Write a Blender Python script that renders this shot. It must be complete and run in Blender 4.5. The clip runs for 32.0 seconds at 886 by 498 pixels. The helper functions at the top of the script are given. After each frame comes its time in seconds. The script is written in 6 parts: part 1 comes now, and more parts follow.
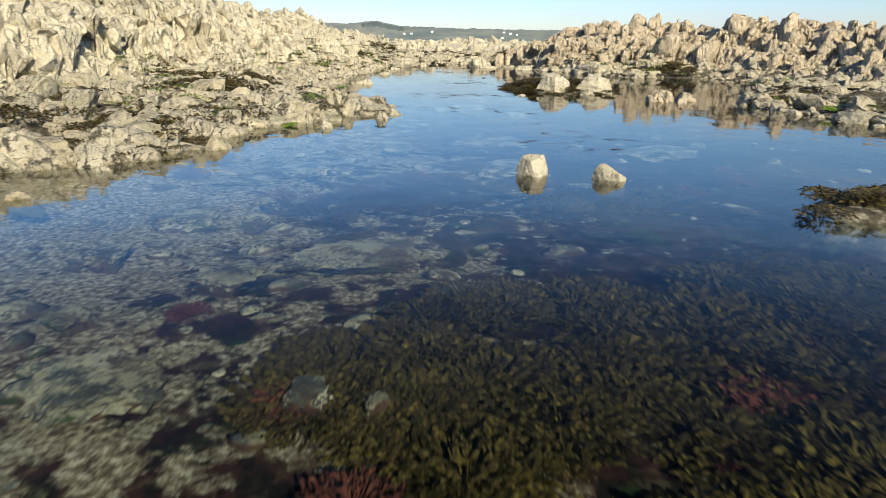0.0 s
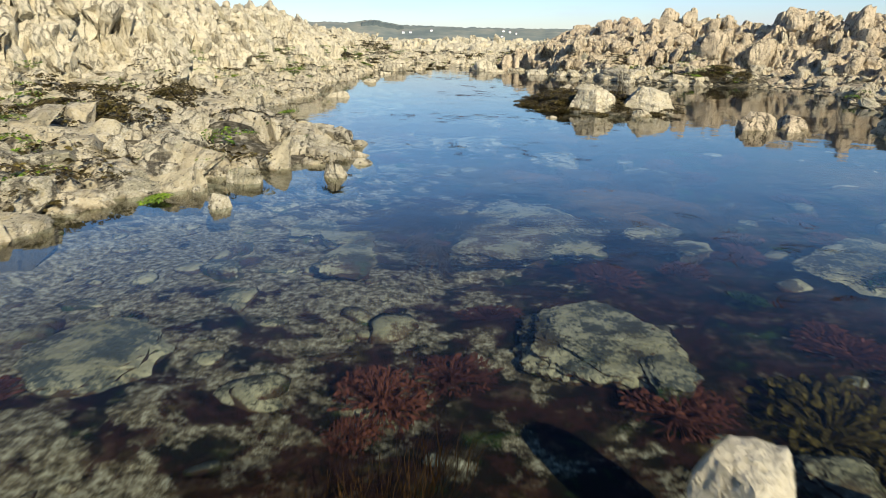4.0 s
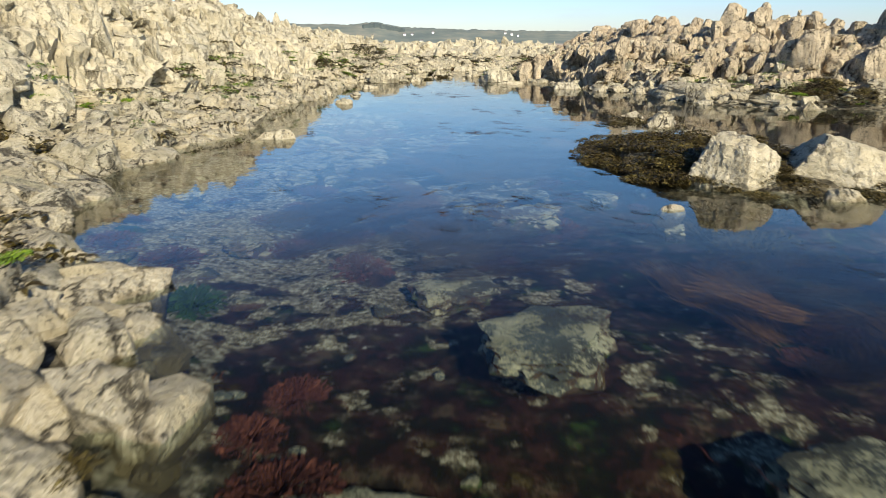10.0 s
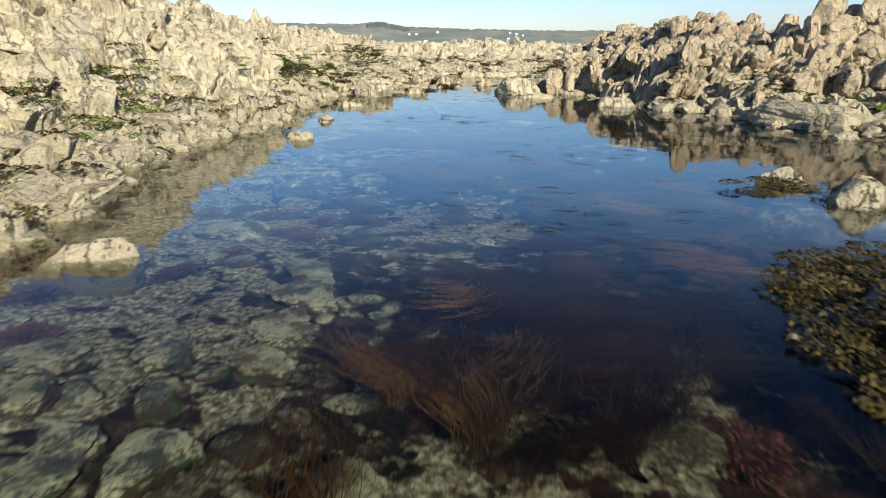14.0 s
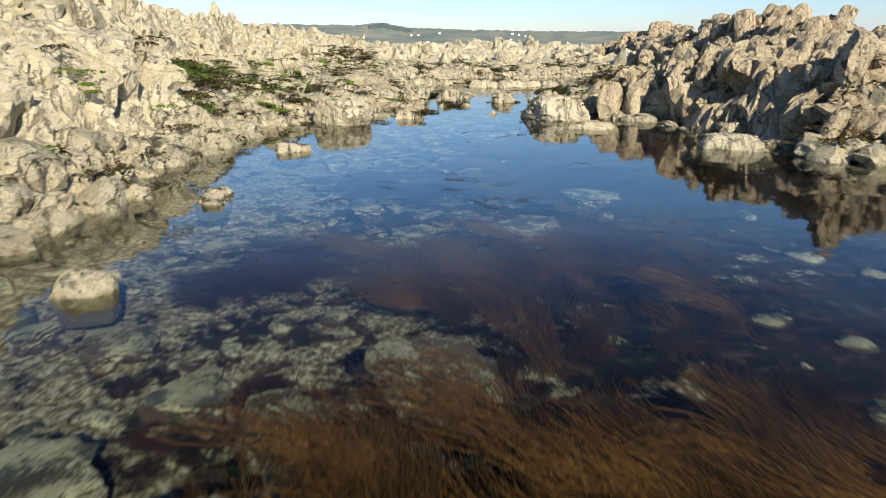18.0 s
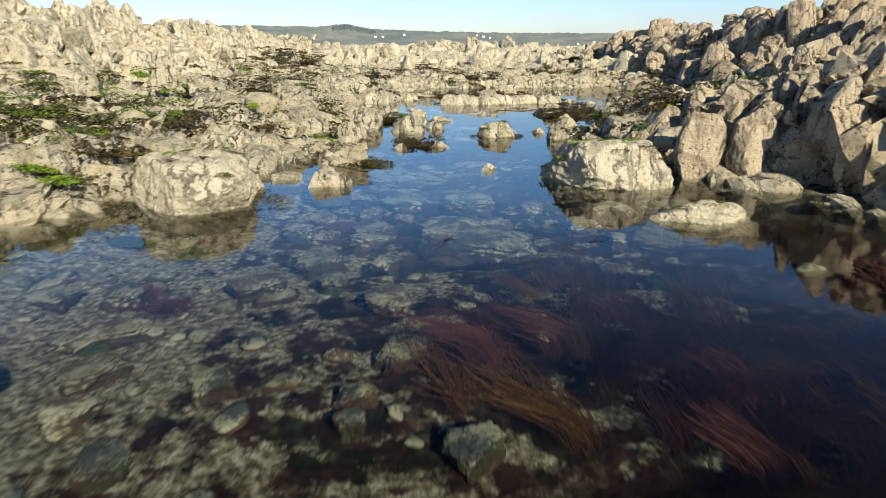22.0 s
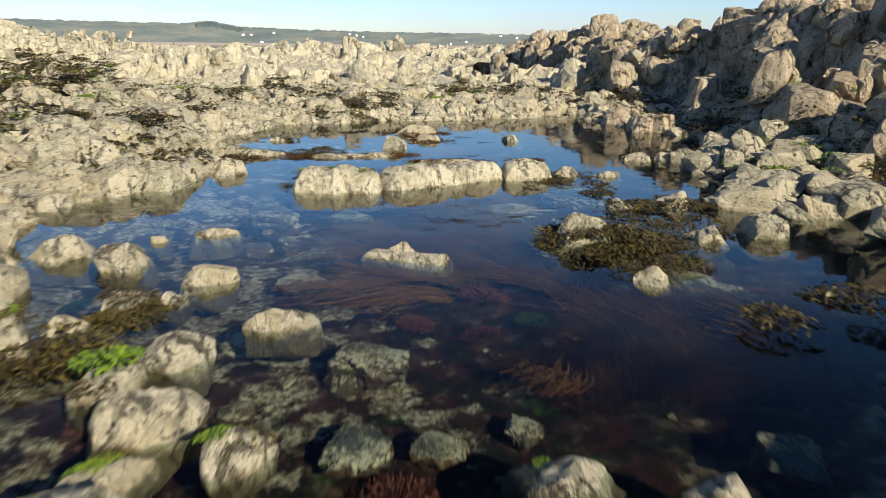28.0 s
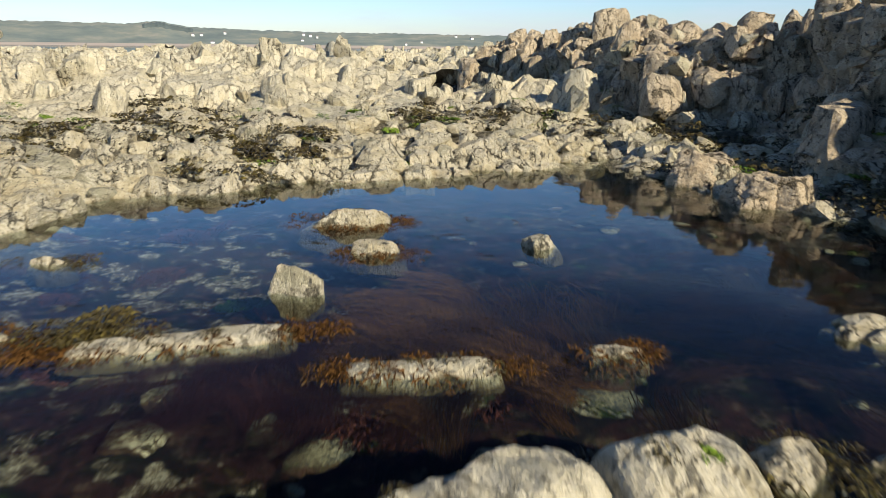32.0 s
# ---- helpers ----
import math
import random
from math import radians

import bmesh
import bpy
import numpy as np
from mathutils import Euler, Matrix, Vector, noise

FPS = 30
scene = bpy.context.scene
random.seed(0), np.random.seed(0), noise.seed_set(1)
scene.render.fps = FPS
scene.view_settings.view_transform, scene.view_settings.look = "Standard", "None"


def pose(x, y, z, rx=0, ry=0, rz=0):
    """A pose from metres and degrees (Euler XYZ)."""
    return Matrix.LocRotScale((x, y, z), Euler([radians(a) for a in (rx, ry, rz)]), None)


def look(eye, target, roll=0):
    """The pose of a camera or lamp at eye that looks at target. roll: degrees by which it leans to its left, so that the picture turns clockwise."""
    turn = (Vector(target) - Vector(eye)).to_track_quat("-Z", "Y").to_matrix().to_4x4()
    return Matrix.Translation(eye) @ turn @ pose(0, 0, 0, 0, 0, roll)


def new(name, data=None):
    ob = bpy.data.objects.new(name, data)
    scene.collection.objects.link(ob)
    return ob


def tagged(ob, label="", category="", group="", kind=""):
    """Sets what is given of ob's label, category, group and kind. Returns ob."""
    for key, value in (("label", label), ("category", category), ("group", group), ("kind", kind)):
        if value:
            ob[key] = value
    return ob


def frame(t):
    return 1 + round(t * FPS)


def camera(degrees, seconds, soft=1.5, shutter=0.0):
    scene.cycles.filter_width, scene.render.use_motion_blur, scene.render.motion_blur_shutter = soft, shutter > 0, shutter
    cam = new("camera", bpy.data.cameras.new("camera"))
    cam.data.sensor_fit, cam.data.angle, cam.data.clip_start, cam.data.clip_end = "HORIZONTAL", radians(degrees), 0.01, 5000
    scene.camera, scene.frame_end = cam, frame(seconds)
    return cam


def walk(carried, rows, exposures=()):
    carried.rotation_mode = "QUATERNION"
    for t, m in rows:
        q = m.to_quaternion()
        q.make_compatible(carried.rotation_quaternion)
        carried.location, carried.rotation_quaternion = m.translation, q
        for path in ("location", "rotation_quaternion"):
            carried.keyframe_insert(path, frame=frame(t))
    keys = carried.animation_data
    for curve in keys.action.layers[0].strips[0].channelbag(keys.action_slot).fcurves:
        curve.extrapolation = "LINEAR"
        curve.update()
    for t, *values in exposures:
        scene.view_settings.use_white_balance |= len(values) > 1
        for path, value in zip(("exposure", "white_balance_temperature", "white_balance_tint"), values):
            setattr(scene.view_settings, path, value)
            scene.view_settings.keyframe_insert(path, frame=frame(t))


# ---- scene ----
cam = camera(68.2, 32.0, soft=0.5, shutter=0.6)
EXPOSE = 0.52
METRES, EYE, TILT, LEAN, TURN = 40.0, 1.16, -17.6, -0.45, 0.0
ROWS = [
    (0.0, 0.0, 0.0, 0.0, 0.0, 0.0, -0.0),
    (0.5, 0.0, 0.0144, 0.0047, 0.01, -0.04, 0.02),
    (1.0, 0.0001, 0.029, 0.0095, 0.01, -0.09, 0.02),
    (1.5, 0.0002, 0.0436, 0.0141, -0.0, -0.11, 0.04),
    (2.0, 0.0004, 0.0576, 0.0185, -0.0, -0.11, 0.04),
    (2.5, 0.0006, 0.0707, 0.0227, -0.01, -0.11, 0.05),
    (3.0, 0.0006, 0.0834, 0.0267, -0.01, -0.09, 0.07),
    (3.5, 0.0007, 0.0954, 0.0307, -0.02, -0.1, 0.08),
    (5.5, -0.0002, 0.1389, 0.045, -0.07, -0.03, 0.11),
    (6.0, -0.0001, 0.149, 0.0485, -0.07, -0.01, 0.1),
    (6.5, 0.0, 0.1594, 0.0519, -0.08, 0.01, 0.1),
    (7.0, 0.0002, 0.1698, 0.0554, -0.07, 0.03, 0.11),
    (7.5, -0.0001, 0.1809, 0.0588, -0.07, 0.05, 0.13),
    (8.0, -0.0003, 0.1919, 0.0625, -0.05, 0.05, 0.09),
    (8.5, -0.0003, 0.2034, 0.0664, -0.02, 0.08, 0.1),
    (9.0, -0.0001, 0.2161, 0.0704, 0.04, 0.09, 0.12),
    (9.5, 0.0, 0.2295, 0.0744, 0.05, 0.09, 0.09),
    (10.0, -0.0001, 0.2431, 0.079, 0.1, 0.08, 0.08),
    (10.5, -0.0, 0.2576, 0.0839, 0.16, 0.07, 0.06),
    (11.0, -0.0001, 0.2726, 0.089, 0.2, 0.06, 0.04),
    (11.5, -0.0002, 0.2878, 0.0939, 0.26, 0.04, 0.01),
    (12.0, -0.0004, 0.3023, 0.0987, 0.3, 0.04, 0.01),
    (12.5, -0.0006, 0.3156, 0.1032, 0.34, 0.03, -0.0),
    (13.0, -0.0011, 0.3295, 0.1076, 0.37, 0.05, -0.03),
    (13.5, -0.0014, 0.3443, 0.1121, 0.41, 0.05, -0.02),
    (14.0, -0.0014, 0.3596, 0.1171, 0.46, 0.05, -0.02),
    (14.5, -0.0016, 0.3753, 0.122, 0.49, 0.04, -0.03),
    (16.5, -0.0028, 0.4428, 0.1426, 0.74, 0.09, -0.05),
    (17.0, -0.0031, 0.4603, 0.1485, 0.73, 0.09, -0.05),
    (17.5, -0.003, 0.478, 0.1542, 0.64, 0.11, -0.01),
    (18.0, -0.0029, 0.4953, 0.16, 0.66, 0.13, -0.0),
    (18.5, -0.0029, 0.5121, 0.1654, 0.76, 0.16, -0.01),
    (19.0, -0.0031, 0.5289, 0.1708, 0.63, 0.15, 0.03),
    (19.5, -0.0032, 0.5464, 0.1766, 0.21, 0.14, 0.15),
    (20.0, -0.0033, 0.5636, 0.182, -0.24, 0.16, 0.29),
    (20.5, -0.0032, 0.5805, 0.1872, -0.71, 0.19, 0.42),
    (21.0, -0.0028, 0.5968, 0.1922, -1.13, 0.2, 0.6),
    (21.5, -0.0023, 0.6129, 0.1972, -1.6, 0.22, 0.73),
    (22.0, -0.002, 0.6292, 0.2021, -2.15, 0.23, 0.89),
    (22.5, -0.0016, 0.6455, 0.2073, -2.72, 0.23, 1.09),
    (23.0, -0.0014, 0.6622, 0.2127, -3.28, 0.22, 1.25),
    (23.5, -0.0009, 0.6789, 0.2182, -3.98, 0.21, 1.49),
    (24.0, -0.0005, 0.696, 0.2237, -4.74, 0.2, 1.72),
    (24.5, 0.0001, 0.7131, 0.2295, -5.43, 0.16, 1.93),
    (25.0, 0.0011, 0.7301, 0.2353, -6.12, 0.14, 2.11),
    (25.5, 0.0024, 0.7473, 0.241, -6.83, 0.11, 2.34),
    (27.5, 0.0095, 0.8101, 0.2623, -11.15, -0.16, 3.3),
    (28.0, 0.0119, 0.8263, 0.2674, -12.34, -0.24, 3.65),
    (28.5, 0.0146, 0.8422, 0.2724, -13.53, -0.3, 3.97),
    (29.0, 0.0174, 0.857, 0.2772, -14.62, -0.39, 4.31),
    (29.5, 0.0206, 0.8728, 0.2822, -15.63, -0.47, 4.6),
    (30.0, 0.0239, 0.8884, 0.2872, -16.16, -0.5, 4.78),
    (30.5, 0.0278, 0.904, 0.2923, -16.16, -0.49, 4.78),
    (31.0, 0.0316, 0.9194, 0.2973, -16.07, -0.49, 4.79),
    (31.5, 0.0359, 0.9339, 0.3019, -15.98, -0.46, 4.8),
    (32.0, 0.0405, 0.9472, 0.3074, -15.9, -0.45, 4.77),
]
walk(cam, [(t, pose(0, 0, EYE, TILT, LEAN, TURN) @ pose(METRES * x, METRES * y, METRES * z, 90 + pitch, roll, yaw)) for t, x, y, z, yaw, pitch, roll in ROWS], [(0, EXPOSE), (32, EXPOSE)])

from mathutils.bvhtree import BVHTree

# ---- world, sun ----
SUN_FROM = Vector((0.38, -0.85, 0.50)).normalized()
world = bpy.data.worlds.new("sky")
scene.world = world
world.use_nodes = True


def build_sky():
    nt = world.node_tree
    nd, ln = nt.nodes, nt.links
    sky = nd.new("ShaderNodeTexSky")
    sky.sky_type, sky.sun_disc = "NISHITA", False
    sky.sun_elevation = math.asin(SUN_FROM.z)
    sky.sun_rotation = math.atan2(SUN_FROM.x, SUN_FROM.y)
    sky.air_density, sky.dust_density, sky.ozone_density = 1.0, 0.25, 3.5
    coord = nd.new("ShaderNodeTexCoord")
    stretch = nd.new("ShaderNodeMapping")
    stretch.inputs["Scale"].default_value = (1.6, 1.6, 9.0)
    ln.new(coord.outputs["Generated"], stretch.inputs["Vector"])
    puff = nd.new("ShaderNodeTexNoise")
    puff.inputs["Scale"].default_value, puff.inputs["Detail"].default_value, puff.inputs["Roughness"].default_value = 2.2, 7.0, 0.58
    ln.new(stretch.outputs["Vector"], puff.inputs["Vector"])
    ramp = nd.new("ShaderNodeValToRGB")
    ramp.color_ramp.elements[0].position, ramp.color_ramp.elements[1].position = 0.50, 0.84
    ramp.color_ramp.elements[0].color = (0, 0, 0, 1)
    ramp.color_ramp.elements[1].color = (0.75, 0.75, 0.75, 1)
    ln.new(puff.outputs["Fac"], ramp.inputs["Fac"])
    mix = nd.new("ShaderNodeMix")
    mix.data_type = "RGBA"
    mix.inputs[7].default_value = (6.0, 6.1, 6.4, 1)
    height = nd.new("ShaderNodeSeparateXYZ")
    ln.new(coord.outputs["Generated"], height.inputs[0])
    thin = nd.new("ShaderNodeMapRange")
    thin.inputs["From Min"].default_value, thin.inputs["From Max"].default_value = 0.25, 0.6
    thin.inputs["To Min"].default_value, thin.inputs["To Max"].default_value = 1.0, 0.12
    ln.new(height.outputs["Z"], thin.inputs["Value"])
    cover = nd.new("ShaderNodeMath")
    cover.operation = "MULTIPLY"
    ln.new(ramp.outputs["Color"], cover.inputs[0])
    ln.new(thin.outputs["Result"], cover.inputs[1])
    ln.new(cover.outputs[0], mix.inputs[0])
    ln.new(sky.outputs["Color"], mix.inputs[6])
    tone = nd.new("ShaderNodeMix")
    tone.data_type, tone.blend_type = "RGBA", "MULTIPLY"
    tone.inputs[0].default_value = 1.0
    grade = nd.new("ShaderNodeValToRGB")
    grade.color_ramp.elements[0].position, grade.color_ramp.elements[1].position = 0.0, 0.22
    grade.color_ramp.elements[0].color = (0.54, 0.54, 0.62, 1)
    grade.color_ramp.elements[1].color = (0.57, 0.78, 0.95, 1)
    grade.color_ramp.elements.new(0.36).color = (0.34, 0.46, 0.62, 1)
    grade.color_ramp.elements.new(0.7).color = (0.20, 0.27, 0.38, 1)
    ln.new(height.outputs["Z"], grade.inputs["Fac"])
    ln.new(grade.outputs["Color"], tone.inputs[7])
    ln.new(mix.outputs[2], tone.inputs[6])
    ln.new(tone.outputs[2], nd["Background"].inputs["Color"])
    nd["Background"].inputs["Strength"].default_value = SKY


SKY = 0.15
build_sky()
sun = new("sun", bpy.data.lights.new("sun", "SUN"))
sun.data.energy, sun.data.angle, sun.data.color = 5.0, radians(0.53), (1.0, 0.90, 0.70)
sun.matrix_world = look(SUN_FROM * 50, (0, 0, 0))


# ---- materials ----
def tree(name, rough=0.85, shine=0.3):
    m = bpy.data.materials.new(name)
    m.use_nodes = True
    b = m.node_tree.nodes["Principled BSDF"]
    b.inputs["Roughness"].default_value = rough
    b.inputs["Specular IOR Level"].default_value = shine
    return m, m.node_tree.nodes, m.node_tree.links, b


def noise_node(nd, ln, vec, scale, detail=4.0, rough=0.55, kind="ShaderNodeTexNoise"):
    n = nd.new(kind)
    n.inputs["Scale"].default_value = scale
    n.inputs["Detail"].default_value = detail
    n.inputs["Roughness"].default_value = rough
    ln.new(vec, n.inputs["Vector"])
    return n


def ramp_node(nd, ln, fac, stops):
    r = nd.new("ShaderNodeValToRGB")
    while len(r.color_ramp.elements) < len(stops):
        r.color_ramp.elements.new(0.5)
    for e, (p, c) in zip(r.color_ramp.elements, stops):
        e.position, e.color = p, (*c, 1) if len(c) == 3 else (c[0], c[0], c[0], 1)
    ln.new(fac, r.inputs["Fac"])
    return r


def blend(nd, ln, fac, a, b):
    n = nd.new("ShaderNodeMix")
    n.data_type = "RGBA"
    for sock, v in ((n.inputs[0], fac), (n.inputs[6], a), (n.inputs[7], b)):
        if isinstance(v, (int, float)):
            sock.default_value = v
        elif isinstance(v, tuple):
            sock.default_value = (*v, 1)
        else:
            ln.new(v, sock)
    return n.outputs[2]


def maths(nd, ln, op, a, b=0.0):
    n = nd.new("ShaderNodeMath")
    n.operation = op
    n.use_clamp = False
    for sock, v in ((n.inputs[0], a), (n.inputs[1], b)):
        if isinstance(v, (int, float)):
            sock.default_value = v
        else:
            ln.new(v, sock)
    return n.outputs[0]


def rock_material(name, light, mid, dark, crust, island=False, wet=False, tinted=0.8, cracked=0.85):
    """Weathered schist: pale lichen and barnacle crust over grey stone, cracks with crevice shade painted in, a brown
    film near the tide line.
    """
    m, nd, ln, b = tree(name, 0.9, 0.03 if wet else 0.2)
    geo = nd.new("ShaderNodeNewGeometry")
    pos = geo.outputs["Position"]
    if island:
        var = geo.outputs["Random Per Island"]
    else:
        info = nd.new("ShaderNodeObjectInfo")
        var = info.outputs["Random"]
    big = noise_node(nd, ln, pos, 0.9, 3)
    med = noise_node(nd, ln, pos, 6.0, 6, 0.65)
    fine = noise_node(nd, ln, pos, 38.0 if wet else 55.0, 4, 0.7)
    if wet:
        growth = noise_node(nd, ln, pos, 17.0, 5, 0.72)
        mixed = maths(nd, ln, "ADD", maths(nd, ln, "MULTIPLY", med.outputs["Fac"], 0.5), maths(nd, ln, "MULTIPLY", growth.outputs["Fac"], 0.5))
    else:
        mixed = med.outputs["Fac"]
    col = ramp_node(nd, ln, mixed, [(0.44, dark), (0.505, mid), (0.57, light)] if wet else [(0.26, dark), (0.36, mid), (0.56, light)]).outputs["Color"]
    # stone to stone tint
    tint = ramp_node(nd, ln, var, [(0.0, (0.50, 0.53, 0.50)), (0.14, (0.72, 0.73, 0.68)), (0.3, (1.0, 0.97, 0.90)), (0.75, (0.88, 0.84, 0.76)), (1.0, (1.1, 1.03, 0.92))]).outputs["Color"]
    mul = nd.new("ShaderNodeMix")
    mul.data_type, mul.blend_type = "RGBA", "MULTIPLY"
    mul.inputs[0].default_value = tinted
    ln.new(col, mul.inputs[6])
    ln.new(tint, mul.inputs[7])
    col = mul.outputs[2]
    # crust of barnacles, patchy, speckled
    rag = noise_node(nd, ln, pos, 2.6, 8, 0.72)
    patch = ramp_node(nd, ln, rag.outputs["Fac"], [(0.43, (0.0,)), (0.50, (1.0,))]).outputs["Color"]
    speck = ramp_node(nd, ln, fine.outputs["Fac"], [(0.40, (0.0,)), (0.52, (1.0,))]).outputs["Color"]
    col = blend(nd, ln, maths(nd, ln, "MULTIPLY", maths(nd, ln, "MULTIPLY", patch, speck), 0.6 if wet else 0.9), col, crust)
    # pits and small dark growth
    pits = noise_node(nd, ln, pos, 22.0, 3, 0.6)
    pit = ramp_node(nd, ln, pits.outputs["Fac"], [(0.33, (1.0,)), (0.39, (0.0,))]).outputs["Color"]
    col = blend(nd, ln, maths(nd, ln, "MULTIPLY", pit, cracked), col, (0.07, 0.065, 0.055))
    # crack lines: the shadow inside crevices is painted as dark colour
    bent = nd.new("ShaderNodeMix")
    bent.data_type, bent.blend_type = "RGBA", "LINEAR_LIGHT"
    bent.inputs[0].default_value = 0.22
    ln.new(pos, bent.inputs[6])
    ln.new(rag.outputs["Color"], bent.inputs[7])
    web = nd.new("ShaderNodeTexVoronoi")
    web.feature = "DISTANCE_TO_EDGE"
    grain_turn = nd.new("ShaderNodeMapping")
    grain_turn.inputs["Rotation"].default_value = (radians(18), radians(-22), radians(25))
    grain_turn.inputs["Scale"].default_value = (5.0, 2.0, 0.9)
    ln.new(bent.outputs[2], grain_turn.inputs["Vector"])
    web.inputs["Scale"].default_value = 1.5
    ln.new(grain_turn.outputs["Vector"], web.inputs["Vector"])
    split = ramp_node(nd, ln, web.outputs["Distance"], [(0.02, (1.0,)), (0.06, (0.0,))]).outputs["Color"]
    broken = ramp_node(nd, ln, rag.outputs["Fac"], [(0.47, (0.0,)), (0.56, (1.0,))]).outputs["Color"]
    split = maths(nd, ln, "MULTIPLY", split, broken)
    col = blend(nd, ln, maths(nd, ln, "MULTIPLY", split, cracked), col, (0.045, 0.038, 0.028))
    spots = nd.new("ShaderNodeTexVoronoi")
    spots.inputs["Scale"].default_value = 13.0
    ln.new(pos, spots.inputs["Vector"])
    dots = ramp_node(nd, ln, maths(nd, ln, "ADD", spots.outputs["Distance"], maths(nd, ln, "MULTIPLY", fine.outputs["Fac"], 0.25)), [(0.27, (1.0,)), (0.34, (0.0,))]).outputs["Color"]
    some = ramp_node(nd, ln, big.outputs["Fac"], [(0.46, (0.0,)), (0.56, (1.0,))]).outputs["Color"]
    col = blend(nd, ln, maths(nd, ln, "MULTIPLY", maths(nd, ln, "MULTIPLY", dots, some), 0.7 if wet else 0.35), col, (0.12, 0.115, 0.10))
    if wet:
        # grey and brown stone under a broken cream crust; steep flanks painted darker as shade, in weedy colours
        stone = ramp_node(nd, ln, big.outputs["Fac"], [(0.38, (0.085, 0.095, 0.09)), (0.52, (0.055, 0.052, 0.042)), (0.62, (0.12, 0.085, 0.055))]).outputs["Color"]
        scribble = noise_node(nd, ln, pos, 44.0, 6, 0.78)
        spread = noise_node(nd, ln, pos, 5.0, 4, 0.6)
        smooth_ones = ramp_node(nd, ln, var, [(0.08, (-0.12,)), (0.2, (0.0,))]).outputs["Color"]
        cover = maths(nd, ln, "ADD", scribble.outputs["Fac"], maths(nd, ln, "MULTIPLY", maths(nd, ln, "SUBTRACT", spread.outputs["Fac"], 0.5), 1.1))
        cover = maths(nd, ln, "ADD", cover, smooth_ones)
        cream = ramp_node(nd, ln, rag.outputs["Fac"], [(0.4, light), (0.6, crust)]).outputs["Color"]
        col = blend(nd, ln, ramp_node(nd, ln, cover, [(0.44, (0.0,)), (0.56, (1.0,))]).outputs["Color"], stone, cream)
        up = nd.new("ShaderNodeSeparateXYZ")
        ln.new(geo.outputs["Normal"], up.inputs[0])
        # side shade put into the colour: the steeper the face, the darker
        flank = maths(nd, ln, "ADD", up.outputs["Z"], maths(nd, ln, "MULTIPLY", maths(nd, ln, "SUBTRACT", rag.outputs["Fac"], 0.5), 1.8))
        bare = ramp_node(nd, ln, flank, [(0.58, (1.0,)), (0.82, (0.0,))]).outputs["Color"]
        weed_shade = ramp_node(nd, ln, med.outputs["Fac"], [(0.36, (0.022, 0.045, 0.012)), (0.46, (0.03, 0.022, 0.012)), (0.56, (0.045, 0.018, 0.014)), (0.66, (0.075, 0.05, 0.02))]).outputs["Color"]
        col = blend(nd, ln, maths(nd, ln, "MULTIPLY", bare, 0.9), col, weed_shade)
        ln.new(col, b.inputs["Base Color"])
        knob = nd.new("ShaderNodeBump")
        knob.inputs["Strength"].default_value, knob.inputs["Distance"].default_value = 0.9, 0.05
        ln.new(maths(nd, ln, "ADD", mixed, maths(nd, ln, "MULTIPLY", fine.outputs["Fac"], 0.3)), knob.inputs["Height"])
        ln.new(knob.outputs["Normal"], b.inputs["Normal"])
        return m
    # tide film with an uneven upper edge
    sep = nd.new("ShaderNodeSeparateXYZ")
    ln.new(pos, sep.inputs[0])
    edge = maths(nd, ln, "ADD", sep.outputs["Z"], maths(nd, ln, "MULTIPLY", maths(nd, ln, "SUBTRACT", med.outputs["Fac"], 0.5), -0.30))
    film = ramp_node(nd, ln, maths(nd, ln, "ADD", maths(nd, ln, "MULTIPLY", edge, 2.5), 0.5), [(0.45, (1.0,)), (0.55, (0.0,))]).outputs["Color"]
    col = blend(nd, ln, maths(nd, ln, "MULTIPLY", film, 0.5), col, (0.21, 0.16, 0.075))
    deep = ramp_node(nd, ln, maths(nd, ln, "ADD", maths(nd, ln, "MULTIPLY", edge, 2.5), 0.5), [(0.36, (1.0,)), (0.485, (0.0,))]).outputs["Color"]
    col = blend(nd, ln, maths(nd, ln, "MULTIPLY", deep, 0.86), col, (0.065, 0.048, 0.02))
    lay = nd.new("ShaderNodeMapping")
    lay.inputs["Rotation"].default_value = (radians(18), radians(-22), radians(25))
    lay.inputs["Scale"].default_value = (7.0, 2.2, 0.9)
    ln.new(pos, lay.inputs["Vector"])
    beds = noise_node(nd, ln, lay.outputs["Vector"], 1.6, 5, 0.6)
    seam = ramp_node(nd, ln, beds.outputs["Fac"], [(0.33, (1.0,)), (0.39, (0.0,))]).outputs["Color"]
    col = blend(nd, ln, maths(nd, ln, "MULTIPLY", seam, 0.6), col, (0.13, 0.115, 0.085))
    ln.new(col, b.inputs["Base Color"])
    bump = nd.new("ShaderNodeBump")
    bump.inputs["Strength"].default_value, bump.inputs["Distance"].default_value = 1.0, 0.075 if cracked > 0.6 else 0.05
    crack = ramp_node(nd, ln, beds.outputs["Fac"], [(0.40, (0.0,)), (0.47, (1.0,))]).outputs["Color"]
    coarse = noise_node(nd, ln, pos, 17.0, 6, 0.72)
    hsum = maths(nd, ln, "ADD", maths(nd, ln, "MULTIPLY", med.outputs["Fac"], 0.9), maths(nd, ln, "MULTIPLY", fine.outputs["Fac"], 0.35))
    hsum = maths(nd, ln, "ADD", hsum, maths(nd, ln, "MULTIPLY", coarse.outputs["Fac"], 0.7))
    hsum = maths(nd, ln, "ADD", hsum, maths(nd, ln, "MULTIPLY", crack, 0.16))
    hsum = maths(nd, ln, "SUBTRACT", hsum, maths(nd, ln, "MULTIPLY", split, 0.6))
    ln.new(hsum, bump.inputs["Height"])
